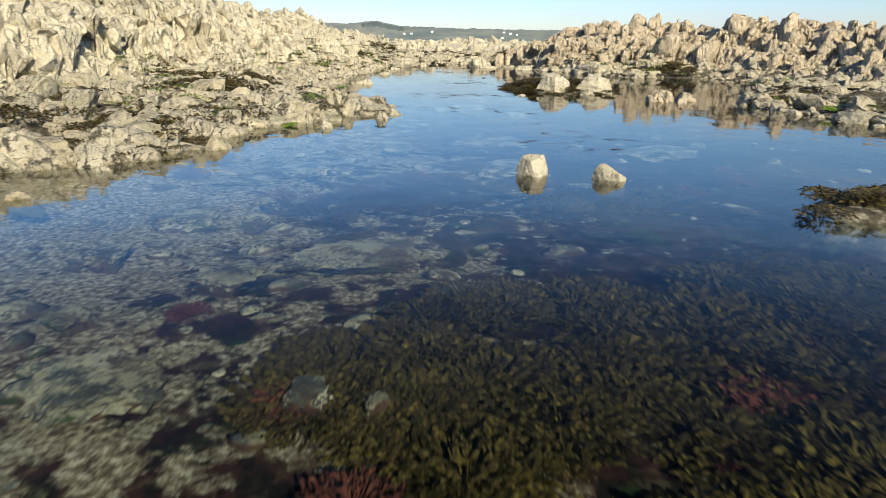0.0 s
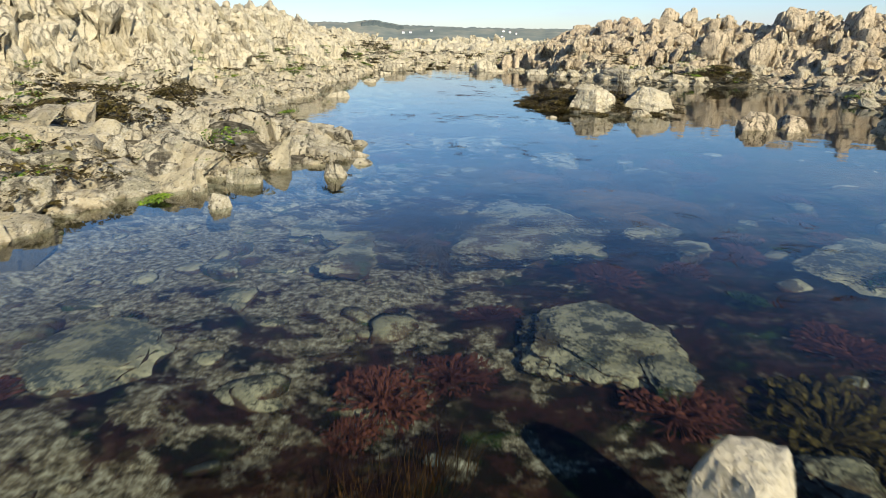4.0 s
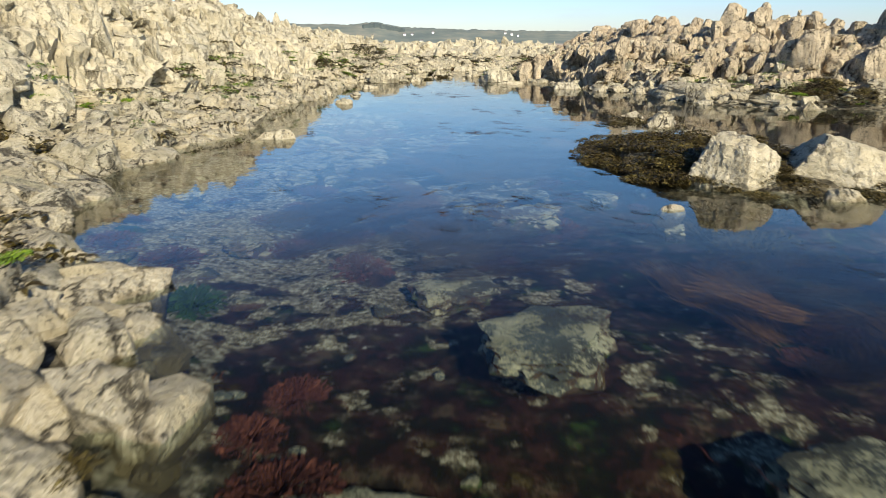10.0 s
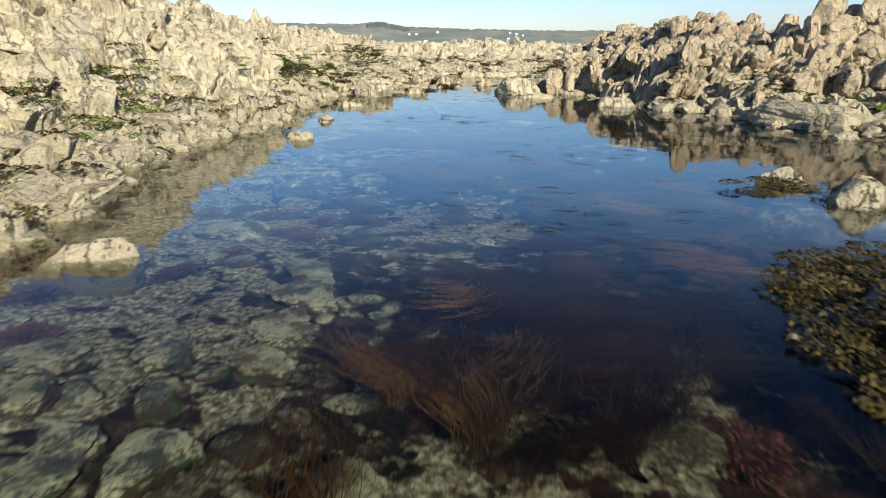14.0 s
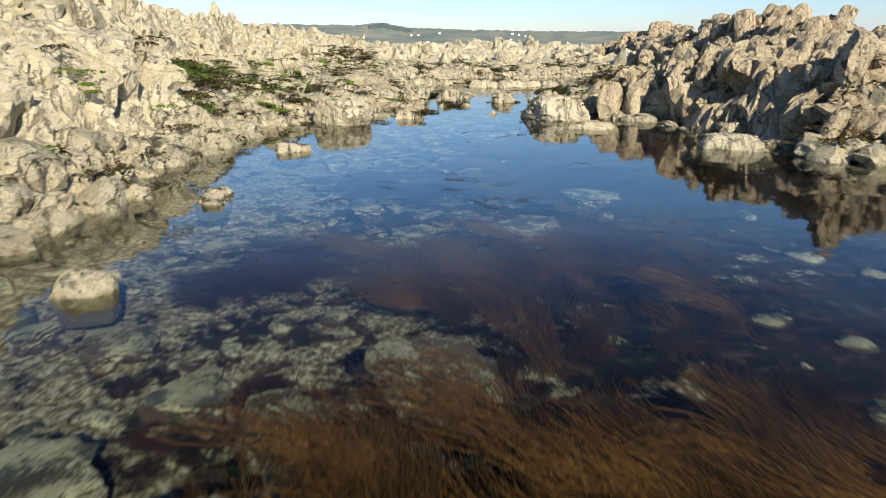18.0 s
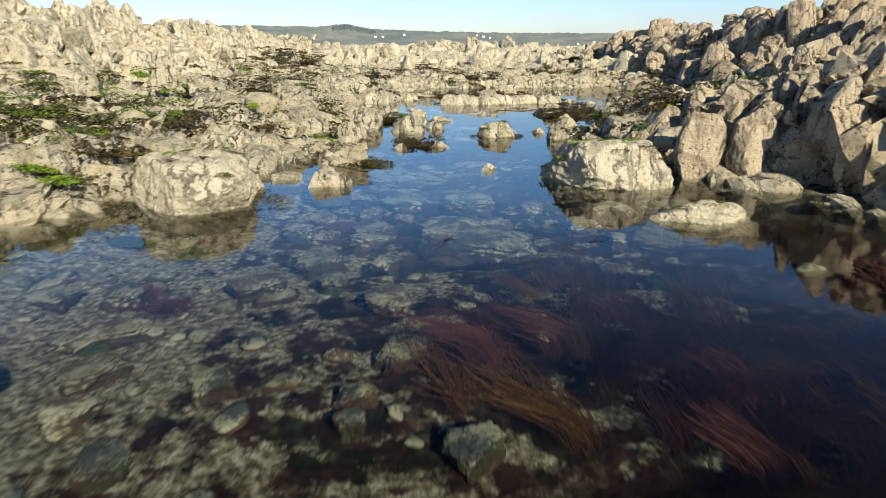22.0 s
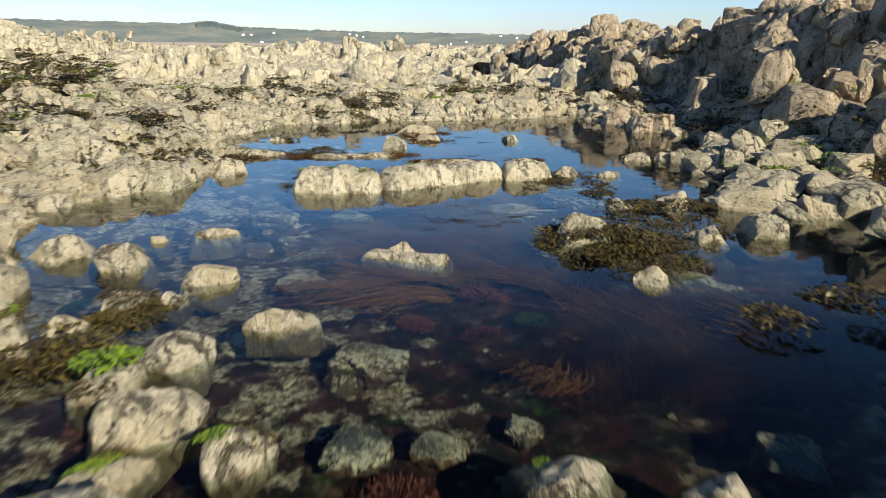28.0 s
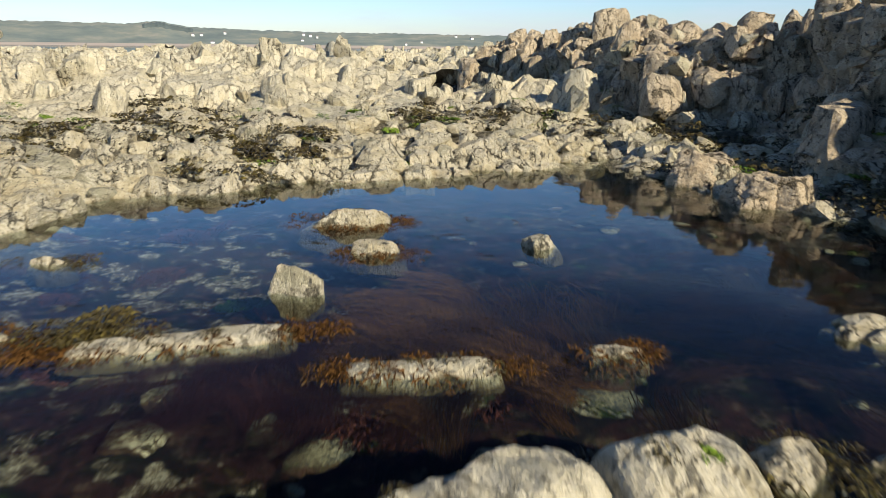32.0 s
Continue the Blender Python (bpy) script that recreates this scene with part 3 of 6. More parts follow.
def left_side(x, y):
    return crag(x, y, LEFT_RIDGE, 4.4, 1.3, 61, 20)


def left_wall(x, y):
    return crag(x, y, LEFT_WALL, 1.7, 3.2, 63, 28, 0.55, 1.2)


def left_cliff(x, y):
    return crag(x, y, LEFT_CLIFF, 1.35, 3.6, 67, 25, 0.22, 0.9)


def right_side(x, y):
    return crag(x, y, RIGHT_RIDGE, 3.0, 1.8, 71, -30, 0.55)


def right_cliff(x, y):
    return crag(x, y, RIGHT_CLIFF, 1.85, 3.6, 77, -35, 0.6)


def right_bank(x, y):
    return crag(x, y, RIGHT_BANK, 1.6, 3.0, 83, -30, 0.8)


def reef(x, y):
    lump = np.clip((y - 48.5) / 5, 0, 1) * (0.30 + 0.80 * fbm(x, y, 0.20, 3, 13)) * np.clip((125 - y) / 40, 0, 1)
    big, gap = plates(x, y, 1.6, 1.5, 15, 91)
    mid, slit = plates(x, y, 0.7, 1.6, 40, 92)
    z = lump + lump * (0.9 * (big - 0.45) ** 1 - 0.25 * (1 - gap) + 0.45 * (mid - 0.45) - 0.2 * (1 - slit))
    return np.where(inside_distance(x, y, FAR_POOL) > -0.5, -0.5, z)


ICO = {k: ico(k) for k in (2, 3, 4, 5)}


def solid_noise(p, f, shift):
    return (vnoise(p[:, 0] + 5 * p[:, 2], p[:, 1], f, shift) + vnoise(p[:, 1] - 3 * p[:, 0], p[:, 2], f, shift + 5) + vnoise(p[:, 2], p[:, 0] + 2 * p[:, 1], f, shift + 9)) / 1.5 - 1


def rock_shape(seed, level, planes=13, rough=0.07, box=0.5, tip=0.2):
    """A broken stone about one unit in radius: flat cleaved faces, chipped edges."""
    rng = np.random.default_rng(seed)
    v, f = ICO[level]
    n = rng.normal(size=(planes, 3)) * np.array([1, 1, 0.8])
    n /= np.linalg.norm(n, axis=1)[:, None]
    axes = np.concatenate([np.eye(3), -np.eye(3)]) + rng.normal(size=(6, 3)) * 0.16
    axes /= np.linalg.norm(axes, axis=1)[:, None]
    n = np.concatenate([n, axes])
    d = np.concatenate([rng.uniform(0.68, 1.05, planes), rng.uniform(0.78, 0.95, 6) + (1 - box) * 0.2])
    dots = v @ n.T
    r = np.where(dots > 0.05, d / np.maximum(dots, 0.05), 9).min(1)
    p = v * np.minimum(r, 1.25)[:, None]
    bump = solid_noise(p, 1.7, seed % 50) * rough + solid_noise(p, 4.5, seed % 50 + 2) * rough * 0.55
    if level > 3:
        bump += solid_noise(p, 11.0, seed % 50 + 4) * rough * 0.35
    p = p * (1 + bump)[:, None]
    tilt = np.array(Euler(rng.normal(0, tip, 3)).to_matrix())
    return p @ tilt.T, f


ridge_west = outcrop(-19, -7, 2, 52, 0.10, "pale cream craggy ridge with fluted weathered slabs", left_side, CRAG, 61, 20)
wall_west = outcrop(-13.5, -3.5, 2, 60, 0.07, "tall pale cream wall of fluted weathered rock", left_wall, CRAG, 63, 28)
cliff_west = outcrop(-11, -3.2, 23, 36, 0.06, "smooth pale cream rock cliff dropping to the pool", left_cliff, CRAG, 67, 25)
ridge_east = outcrop(5, 18.5, 2, 38, 0.08, "tan jagged rock ridge with dark shaded clefts", right_side, TAN_PALE, 71, -30)
cliff_east = outcrop(4.8, 15, 34, 66, 0.07, "tall brown rock cliff with a shaded face", right_cliff, TAN, 77, -35)
bank_east = outcrop(2.2, 9.5, 26.5, 38, 0.06, "tan broken rock bank of tilted slabs beside the pool", right_bank, TAN_PALE, 83, -30)
reef_north = outcrop(-30, 45, 48, 125, 0.2, "jagged pale reef rocks beyond the pool", reef, CRAG, 91, 15, 4.2)


def crown(home, height, mat, box, n, size, strike, lean, thin, seed, least=0.35):
    """Weathered upright blocks standing out of an outcrop, along its bedding."""
    rng = np.random.default_rng(seed)
    kinds = [mesh_from("rock_block", *rock_shape(seed * 40 + k, 3, planes=6, rough=0.10, box=0.85, tip=0.1), mat) for k in range(12)]
    x, y = rng.uniform(box[0], box[1], n * 60), rng.uniform(box[2], box[3], n * 60)
    h = height(x, y)
    ok = (h > shore(x, y) + least) & (inside_distance(x, y, POOL) < -0.25)
    x, y, h = x[ok], y[ok], h[ok]
    taken = []
    for px, py, pz in zip(x, y, h):
        s = size * rng.uniform(0.5, 1.25)
        if any((px - a) ** 2 + (py - b) ** 2 < (0.42 * (s + q)) ** 2 for a, b, q in taken):
            continue
        taken.append((px, py, s))
        ob = new("rock_block", kinds[int(rng.integers(12))])
        turn = Euler((radians(rng.normal(lean[0], 9)), radians(rng.normal(lean[1], 9)), radians(rng.normal(strike, 13))))
        half = (s * 0.5 * thin * rng.uniform(0.7, 1.3), s * 0.5 * rng.uniform(0.8, 1.3), s * 0.5 * rng.uniform(0.8, 1.5))
        ob.matrix_basis = Matrix.LocRotScale((px, py, pz - 0.12 * s), turn, half)
        ob.parent = home
        if len(taken) >= n:
            break


crown(ridge_east, right_side, TAN_PALE, (5, 17, 8, 37), 300, 0.72, -30, (-6, 14), 0.75, 31)
crown(bank_east, right_bank, TAN_PALE, (2.2, 9, 27, 38), 130, 0.50, -35, (-6, 24), 0.6, 32, 0.2)
crown(cliff_east, right_cliff, TAN, (5, 13, 35, 62), 230, 0.75, -35, (-4, 14), 0.8, 33, 0.3)
crown(wall_west, left_wall, CRAG, (-11, -4, 6, 56), 300, 0.62, 28, (-8, -16), 0.45, 34, 0.6)
crown(ridge_west, left_side, CRAG, (-17, -8, 8, 50), 200, 0.95, 24, (-8, -14), 0.5, 35, 1.0)
crown(reef_north, reef, CRAG, (-14, 26, 48.5, 72), 300, 0.70, 15, (-6, 10), 0.7, 36, 0.15)


STONE_OF = {}


def boulder(x, y, w, d, h, yaw, seed, label="", mat=None, sink=0.28, rough=0.10, cut=8, box=0.3):
    """One stone of that width, depth and height above the water, its foot in the bed."""
    v, f = rock_shape(seed * 7 + 3, 5 if w > 0.6 else 4, planes=cut + 3, rough=rough, box=box, tip=0.16 if cut > 4 else 0.05)
    low, top = v.min(0), v.max(0)
    bottom = -min(sink, 0.07 + 0.30 * w)
    v = (v - (low + top) / 2) / (top - low)
    v[:, 2] += 0.5
    taper = 1.08 - (0.30 if cut > 4 else 0.15) * np.clip(v[:, 2], 0, 1) ** 1.2
    v = v * np.stack([w * taper, d * taper, np.full(len(v), h * 0.93 - bottom)], 1)
    ob = new("boulder", mesh_from("boulder", v, f, mat or ROCK))
    ob.matrix_basis = pose(x, y, bottom, 0, 0, yaw)
    tagged(ob, label or "pale angular barnacle-crusted boulder standing in the pool", "boulder", "boulders of the pool")
    ob["span"] = (w, d)
    STONE_OF[seed] = ob
    return ob


def ledge(x0, y0, x1, y1, d, h, seed, label, mat=None):
    """A long low fluted rock between two points, its foot in the bed."""
    rng = np.random.default_rng(seed)
    long = math.hypot(x1 - x0, y1 - y0)
    nu, nv = max(24, int(long / 0.018)), 34
    gu, gv = np.meshgrid(np.linspace(0, 1, nu), np.linspace(0, math.pi, nv), indexing="ij")
    run = gu * long
    end = np.clip(1 - np.abs(2 * gu - 1) ** 9, 0, 1) ** 0.5
    notch = 1.0
    for c in rng.uniform(0.12, 0.88, max(1, int(long * 2.2))):
        notch = notch - rng.uniform(0.06, 0.22) * np.exp(-(((gu - c) * long + 0.10 * (gv - 1.5)) / 0.022) ** 2)
    foot = 0.08 if h < 0.1 else 0.17
    high = (h + foot) * end * (0.84 + 0.3 * fbm(run, gv * 0, 2.4, 4, seed % 40)) * (0.3 + 0.7 * notch)
    flute = 1 + 0.10 * (vnoise(run, gv * 0.25, 22, seed % 30) - 0.5) + 0.35 * (fbm(run, gv * 0.3, 4.5, 3, seed % 33) - 0.5)
    side = -np.sign(np.cos(gv)) * np.abs(np.cos(gv)) ** 0.75 * (d / 2 + 0.05) * flute * (0.5 + 0.5 * end) * notch
    up = -foot + high * np.sin(gv) ** 0.45 * (1 + 0.22 * (fbm(run, gv * 0.2, 9, 3, seed % 37) - 0.5))
    pts = np.stack([run - long / 2, side + 0.14 * d * (vnoise(run, 0 * run, 3, seed % 29) - 0.5), up], -1).reshape(-1, 3)
    a = np.arange(nu * nv).reshape(nu, nv)
    quads = np.stack([a[:-1, :-1], a[1:, :-1], a[1:, 1:], a[:-1, 1:]], -1).reshape(-1, 4)
    ob = new("rock_ledge", mesh_from("rock_ledge", pts, quads, mat or CRAG))
    ob.matrix_basis = pose((x0 + x1) / 2, (y0 + y1) / 2, 0, 0, 0, math.degrees(math.atan2(y1 - y0, x1 - x0)))
    ob["span"] = (long, d)
    STONE_OF[seed] = ob
    return tagged(ob, label, "rock ledge", "rock ledges of the pool")


def sunken(x, y, w, d, yaw, seed, peak=None):
    """A low stone under water with a broad uneven foot."""
    v, f = rock_shape(seed * 7 + 3, 5 if w > 0.8 else 4, planes=9, rough=0.25, box=-1.5, tip=0.12)
    low, top = v.min(0), v.max(0)
    z = float(shore(np.array([x]), np.array([y]))[0])
    peak = -0.13 - 0.06 * (seed % 3) if peak is None else peak
    base = min(z, peak - 0.12) - 0.05
    v = (v - (low + top) / 2) / (top - low)
    v[:, 2] += 0.5
    v[:, 2] = 1 - (1 - np.clip(v[:, 2], 0, 1)) ** 2.4
    flare = 0.6 * (peak - base) * np.clip(1 - v[:, 2], 0, 1) ** 1.2
    v = v * np.stack([w * 0.95 + flare, d * 0.95 + flare, np.full(len(v), peak - base)], 1)
    ob = new("sunken_boulder", mesh_from("sunken_boulder", v, f, ROCK_WET))
    ob.matrix_basis = pose(x, y, base, 0, 0, yaw)
    tagged(ob, "pale barnacle-speckled boulder lying under the water", "boulder", "boulders under the water")
    return ob


boulder(0.84, 5.93, 0.28, 0.22, 0.20, 12, 1, cut=2, rough=0.08, box=0.9, mat=CRAG)
boulder(1.49, 5.75, 0.30, 0.20, 0.15, -20, 2, cut=4, box=0.5, mat=CRAG)
boulder(2.67, 16.19, 0.94, 0.85, 0.51, 2, 5, mat=CRAG)
boulder(3.67, 16.27, 1.04, 0.94, 0.49, 2, 6, mat=CRAG)
boulder(3.36, 15.59, 0.45, 0.32, 0.12, 2, 7)
boulder(1.77, 15.20, 0.27, 0.19, 0.04, 2, 8)
boulder(1.75, 32.60, 1.27, 0.96, 0.46, -3, 28, mat=CRAG)
boulder(-3.52, 31.49, 0.49, 0.34, 0.25, -0, 218)
boulder(2.76, 32.87, 0.58, 0.53, 0.69, 0, 222, mat=TAN_PALE)
boulder(3.17, 32.64, 0.49, 0.44, 0.75, 0, 223, mat=TAN_PALE)
boulder(3.68, 32.56, 0.83, 0.66, 0.57, -0, 224, mat=TAN_PALE)
boulder(4.29, 32.42, 0.91, 0.72, 0.68, -0, 225, mat=TAN_PALE)
boulder(5.54, 33.27, 0.84, 0.76, 0.71, 0, 226, mat=TAN_PALE)
boulder(-4.32, 25.80, 0.60, 0.42, 0.11, 2, 233)
boulder(2.10, 31.28, 1.06, 0.64, 0.13, -3, 29, rough=0.15, mat=CRAG)
boulder(1.85, 43.68, 0.37, 0.26, 0.19, -14, 300, cut=5, box=0.5)
boulder(2.46, 44.30, 0.45, 0.22, 0.10, -14, 301)
boulder(2.39, 45.20, 0.84, 0.38, 0.17, -14, 302)
boulder(3.69, 44.13, 0.34, 0.24, 0.10, -14, 303)
boulder(0.00, 43.35, 0.95, 0.40, 0.13, -15, 307)
boulder(0.28, 44.62, 0.41, 0.14, 0.06, -14, 308)
boulder(3.27, 42.41, 0.30, 0.15, 0.04, -15, 309)
boulder(6.36, 45.91, 0.79, 0.64, 0.41, -13, 310, mat=TAN)
boulder(6.43, 44.96, 0.78, 0.62, 0.31, -13, 311, mat=TAN, cut=4)
boulder(7.07, 44.79, 0.37, 0.26, 0.12, -13, 312, mat=TAN)
boulder(6.97, 43.62, 0.73, 0.51, 0.23, -14, 313, mat=TAN)
boulder(4.57, 42.23, 0.16, 0.11, 0.07, -15, 314)
boulder(4.75, 42.16, 0.28, 0.19, 0.07, -15, 315)
boulder(5.08, 42.18, 0.40, 0.28, 0.11, -15, 316)
boulder(5.54, 42.31, 0.59, 0.36, 0.12, -15, 317)
boulder(4.70, 42.29, 0.41, 0.29, 0.07, -14, 322)
boulder(5.20, 42.07, 0.31, 0.22, 0.18, -14, 323)
boulder(2.50, 38.96, 0.44, 0.26, 0.24, -16, 324)
boulder(5.7, 25.9, 2.3, 0.9, 0.42, -62, 340, cut=4)
boulder(3.42, 41.40, 0.36, 0.28, 0.11, 5, 41, rough=0.10)
boulder(3.85, 41.3, 0.40, 0.22, 0.07, 5, 43)
boulder(3.97, 38.90, 0.42, 0.32, 0.19, -20, 406)
boulder(4.55, 13.95, 0.70, 0.50, 0.27, 5, 440, mat=TAN_PALE)
boulder(5.10, 14.10, 0.60, 0.45, 0.21, -25, 441, mat=TAN_PALE)
boulder(4.85, 13.60, 0.30, 0.22, 0.10, 30, 442, mat=TAN_PALE)
boulder(-3.14, 5.99, 0.18, 0.14, 0.05, 22, 500)
boulder(-3.20, 4.85, 0.30, 0.15, 0.06, 27, 501)
boulder(-2.49, 7.29, 0.32, 0.25, 0.16, 27, 502)
boulder(-2.05, 10.38, 0.34, 0.27, 0.26, 21, 503)
boulder(-1.80, 10.50, 0.29, 0.23, 0.19, 18, 504)
boulder(-1.69, 10.09, 0.35, 0.28, 0.14, 19, 505)
boulder(-1.57, 10.72, 0.33, 0.26, 0.24, 15, 506)
boulder(-2.99, 12.27, 0.98, 0.78, 0.42, 21, 507)
boulder(-2.33, 12.47, 0.55, 0.44, 0.26, 16, 508)
boulder(-0.94, 10.34, 0.24, 0.19, 0.16, 10, 509)
boulder(-2.45, 10.31, 0.28, 0.23, 0.11, 25, 510)
boulder(-1.97, 9.71, 0.15, 0.12, 0.06, 24, 511)
boulder(-1.61, 9.19, 0.19, 0.15, 0.11, 23, 512)
boulder(-0.76, 10.99, 0.26, 0.15, 0.06, 7, 513)
boulder(-1.40, 11.69, 0.86, 0.52, 0.21, 23, 514)
boulder(-1.64, 12.37, 0.45, 0.27, 0.19, 21, 515)
boulder(-2.30, 12.94, 0.49, 0.34, 0.17, 25, 516)
boulder(-2.03, 11.99, 0.18, 0.18, 0.41, 28, 517)
boulder(-1.26, 11.01, 0.38, 0.30, 0.08, 27, 518)
boulder(-1.64, 11.34, 0.13, 0.10, 0.14, 29, 519)
boulder(-2.92, 13.88, 0.82, 0.41, 0.14, 25, 520)
boulder(-3.93, 15.17, 0.49, 0.39, 0.21, 26, 521)
boulder(-3.39, 15.22, 0.55, 0.44, 0.13, 23, 522)
boulder(-3.38, 17.47, 0.43, 0.34, 0.32, 18, 523)
boulder(-2.27, 18.92, 0.70, 0.21, 0.14, 16, 524)
boulder(-3.11, 17.24, 0.22, 0.18, 0.10, 27, 525)
boulder(3.15, 21.39, 0.46, 0.32, 0.17, -22, 526)
boulder(3.36, 20.45, 0.47, 0.38, 0.28, -26, 527)
boulder(-2.13, 24.24, 0.35, 0.28, 0.09, 10, 528)
boulder(-2.04, 24.03, 0.37, 0.19, 0.14, 18, 529)
boulder(-2.08, 26.11, 0.30, 0.24, 0.11, 13, 530)
boulder(-2.04, 28.82, 0.52, 0.31, 0.12, 13, 531)
boulder(-2.13, 26.38, 0.30, 0.24, 0.09, 21, 532)
boulder(-2.76, 26.21, 0.28, 0.22, 0.14, 27, 533)
boulder(-1.87, 31.66, 1.06, 0.85, 0.48, 8, 534, mat=CRAG)
boulder(3.52, 29.19, 1.02, 0.51, 0.21, -22, 535, mat=CRAG)
boulder(-4.05, 32.85, 0.62, 0.50, 0.23, 16, 536)
boulder(-3.30, 32.19, 0.59, 0.47, 0.42, 14, 537)
boulder(-2.94, 32.84, 0.47, 0.37, 0.28, 12, 538)
boulder(-2.12, 33.35, 0.64, 0.45, 0.25, 22, 539)
boulder(-1.54, 34.20, 0.54, 0.38, 0.23, 14, 540)
boulder(-0.88, 33.66, 0.64, 0.38, 0.32, 9, 541)
boulder(-0.93, 35.20, 0.44, 0.35, 0.33, 7, 542)
boulder(-0.88, 32.47, 0.45, 0.27, 0.15, 12, 543)
boulder(-1.00, 32.97, 0.33, 0.16, 0.11, 12, 544)
boulder(-1.35, 32.81, 0.36, 0.25, 0.07, 16, 545)
boulder(-1.68, 32.35, 0.46, 0.32, 0.20, 22, 546)
boulder(-1.42, 35.81, 0.30, 0.24, 0.14, 10, 547)
boulder(-0.94, 36.88, 0.76, 0.53, 0.36, 6, 548)
boulder(-0.25, 36.36, 0.66, 0.40, 0.27, 1, 549)
boulder(1.07, 35.87, 0.57, 0.40, 0.24, -8, 550)
boulder(1.99, 35.53, 0.54, 0.43, 0.32, -14, 551)
boulder(2.49, 35.54, 0.44, 0.35, 0.29, -17, 552)
boulder(0.68, 33.26, 0.21, 0.17, 0.07, -8, 553)
boulder(-0.27, 34.68, 0.18, 0.14, 0.08, 2, 554)
boulder(0.22, 34.88, 0.30, 0.18, 0.08, -2, 555)
boulder(-0.05, 38.66, 0.38, 0.26, 0.12, 6, 556)
boulder(0.37, 37.87, 0.44, 0.22, 0.09, 1, 557)
boulder(-0.10, 37.59, 0.44, 0.30, 0.12, 9, 558)
boulder(-0.32, 37.37, 0.34, 0.27, 0.11, 13, 559)
boulder(-0.09, 37.05, 0.47, 0.33, 0.18, 11, 560)
boulder(0.24, 36.76, 0.28, 0.22, 0.15, 5, 561)
boulder(-0.18, 36.72, 0.38, 0.27, 0.07, 15, 562)
boulder(-1.06, 39.33, 0.47, 0.33, 0.16, 15, 563)
boulder(-0.61, 39.02, 0.38, 0.31, 0.17, 11, 564)
boulder(-0.48, 39.56, 0.16, 0.13, 0.05, 9, 565)
boulder(-0.11, 39.68, 0.41, 0.17, 0.05, 5, 566)
boulder(-1.78, 41.04, 0.44, 0.35, 0.18, 16, 567)
boulder(-1.07, 43.81, 0.75, 0.60, 0.26, 8, 568)
boulder(-0.24, 42.21, 0.40, 0.32, 0.17, 4, 569)
boulder(-1.40, 41.85, 0.61, 0.43, 0.29, 12, 570)
boulder(-0.79, 41.46, 0.62, 0.37, 0.30, 9, 571)
boulder(-0.80, 37.78, 0.15, 0.12, 0.29, 18, 572)
boulder(-0.64, 37.98, 0.25, 0.18, 0.11, 15, 573)
boulder(-0.44, 38.31, 0.28, 0.23, 0.11, 11, 574)
boulder(-0.20, 38.32, 0.17, 0.13, 0.07, 8, 575)
boulder(2.73, 39.25, 0.27, 0.21, 0.11, -21, 576)
boulder(3.45, 38.89, 0.37, 0.30, 0.12, -28, 577)
boulder(2.56, 38.10, 0.25, 0.20, 0.11, -25, 578)
boulder(1.17, 38.99, 0.23, 0.10, 0.08, -7, 579)
boulder(1.41, 38.77, 0.13, 0.10, 0.05, -10, 580)
boulder(4.41, 39.72, 0.98, 0.49, 0.23, -31, 581)
boulder(1.29, 36.42, 0.44, 0.36, 0.05, -21, 582)
boulder(1.74, 36.24, 0.26, 0.21, 0.09, -32, 583)
boulder(3.76, 39.85, 0.35, 0.21, 0.17, -39, 584)
boulder(3.27, 39.88, 0.26, 0.13, 0.10, -34, 585)
boulder(-0.98, 43.50, 0.69, 0.55, 0.33, 13, 900)
boulder(-0.22, 42.16, 0.44, 0.35, 0.17, 11, 901)
boulder(4.74, 42.25, 0.40, 0.24, 0.10, -30, 902)
boulder(5.37, 42.15, 0.76, 0.38, 0.16, -34, 903, mat=TAN_PALE)
boulder(6.03, 41.90, 0.36, 0.21, 0.16, -38, 904, mat=TAN_PALE)
boulder(7.33, 43.82, 0.75, 0.52, 0.18, -35, 905, mat=TAN)
boulder(6.61, 45.99, 0.84, 0.59, 0.36, -31, 906, mat=TAN)
boulder(6.49, 44.75, 0.71, 0.43, 0.34, -35, 907, mat=TAN)
boulder(6.93, 44.45, 0.36, 0.25, 0.14, -39, 908, mat=TAN)
boulder(0.64, 53.42, 1.01, 0.71, 0.27, 0, 909)
boulder(4.94, 47.60, 0.96, 0.67, 0.35, -17, 910)
boulder(4.95, 47.51, 0.84, 0.50, 0.35, -18, 911)
boulder(1.83, 47.53, 0.57, 0.34, 0.15, -1, 912)
boulder(0.67, 46.87, 0.45, 0.27, 0.17, 6, 913)
ledge(0.46, 41.26, 1.34, 41.10, 0.42, 0.21, 38, "long cream barnacled rock ledge rising from the pool")
ledge(1.27, 41.10, 2.68, 41.52, 0.33, 0.19, 39, "long cream barnacled rock ledge rising from the pool")
ledge(2.64, 41.42, 3.20, 41.36, 0.32, 0.17, 40, "long cream barnacled rock ledge rising from the pool")
ledge(0.66, 43.12, 1.80, 43.05, 0.14, 0.035, 306, "low white barnacled ledge just above the water")
ledge(1.94, 42.58, 2.70, 42.40, 0.12, 0.022, 304, "low white barnacled ledge just above the water")
ledge(3.15, 42.46, 3.45, 42.36, 0.10, 0.005, 305, "low white barnacled ledge just above the water")
ledge(0.90, 39.02, 1.46, 38.72, 0.11, 0.03, 416, "thin pale ridge of rock breaking the water")
sunken(-0.61, 4.15, 0.98, 0.66, 8, 586, -0.17)
sunken(-1.44, 2.43, 0.57, 0.66, 31, 587, -0.17)
sunken(-1.29, 3.70, 0.46, 0.46, 19, 588, -0.17)
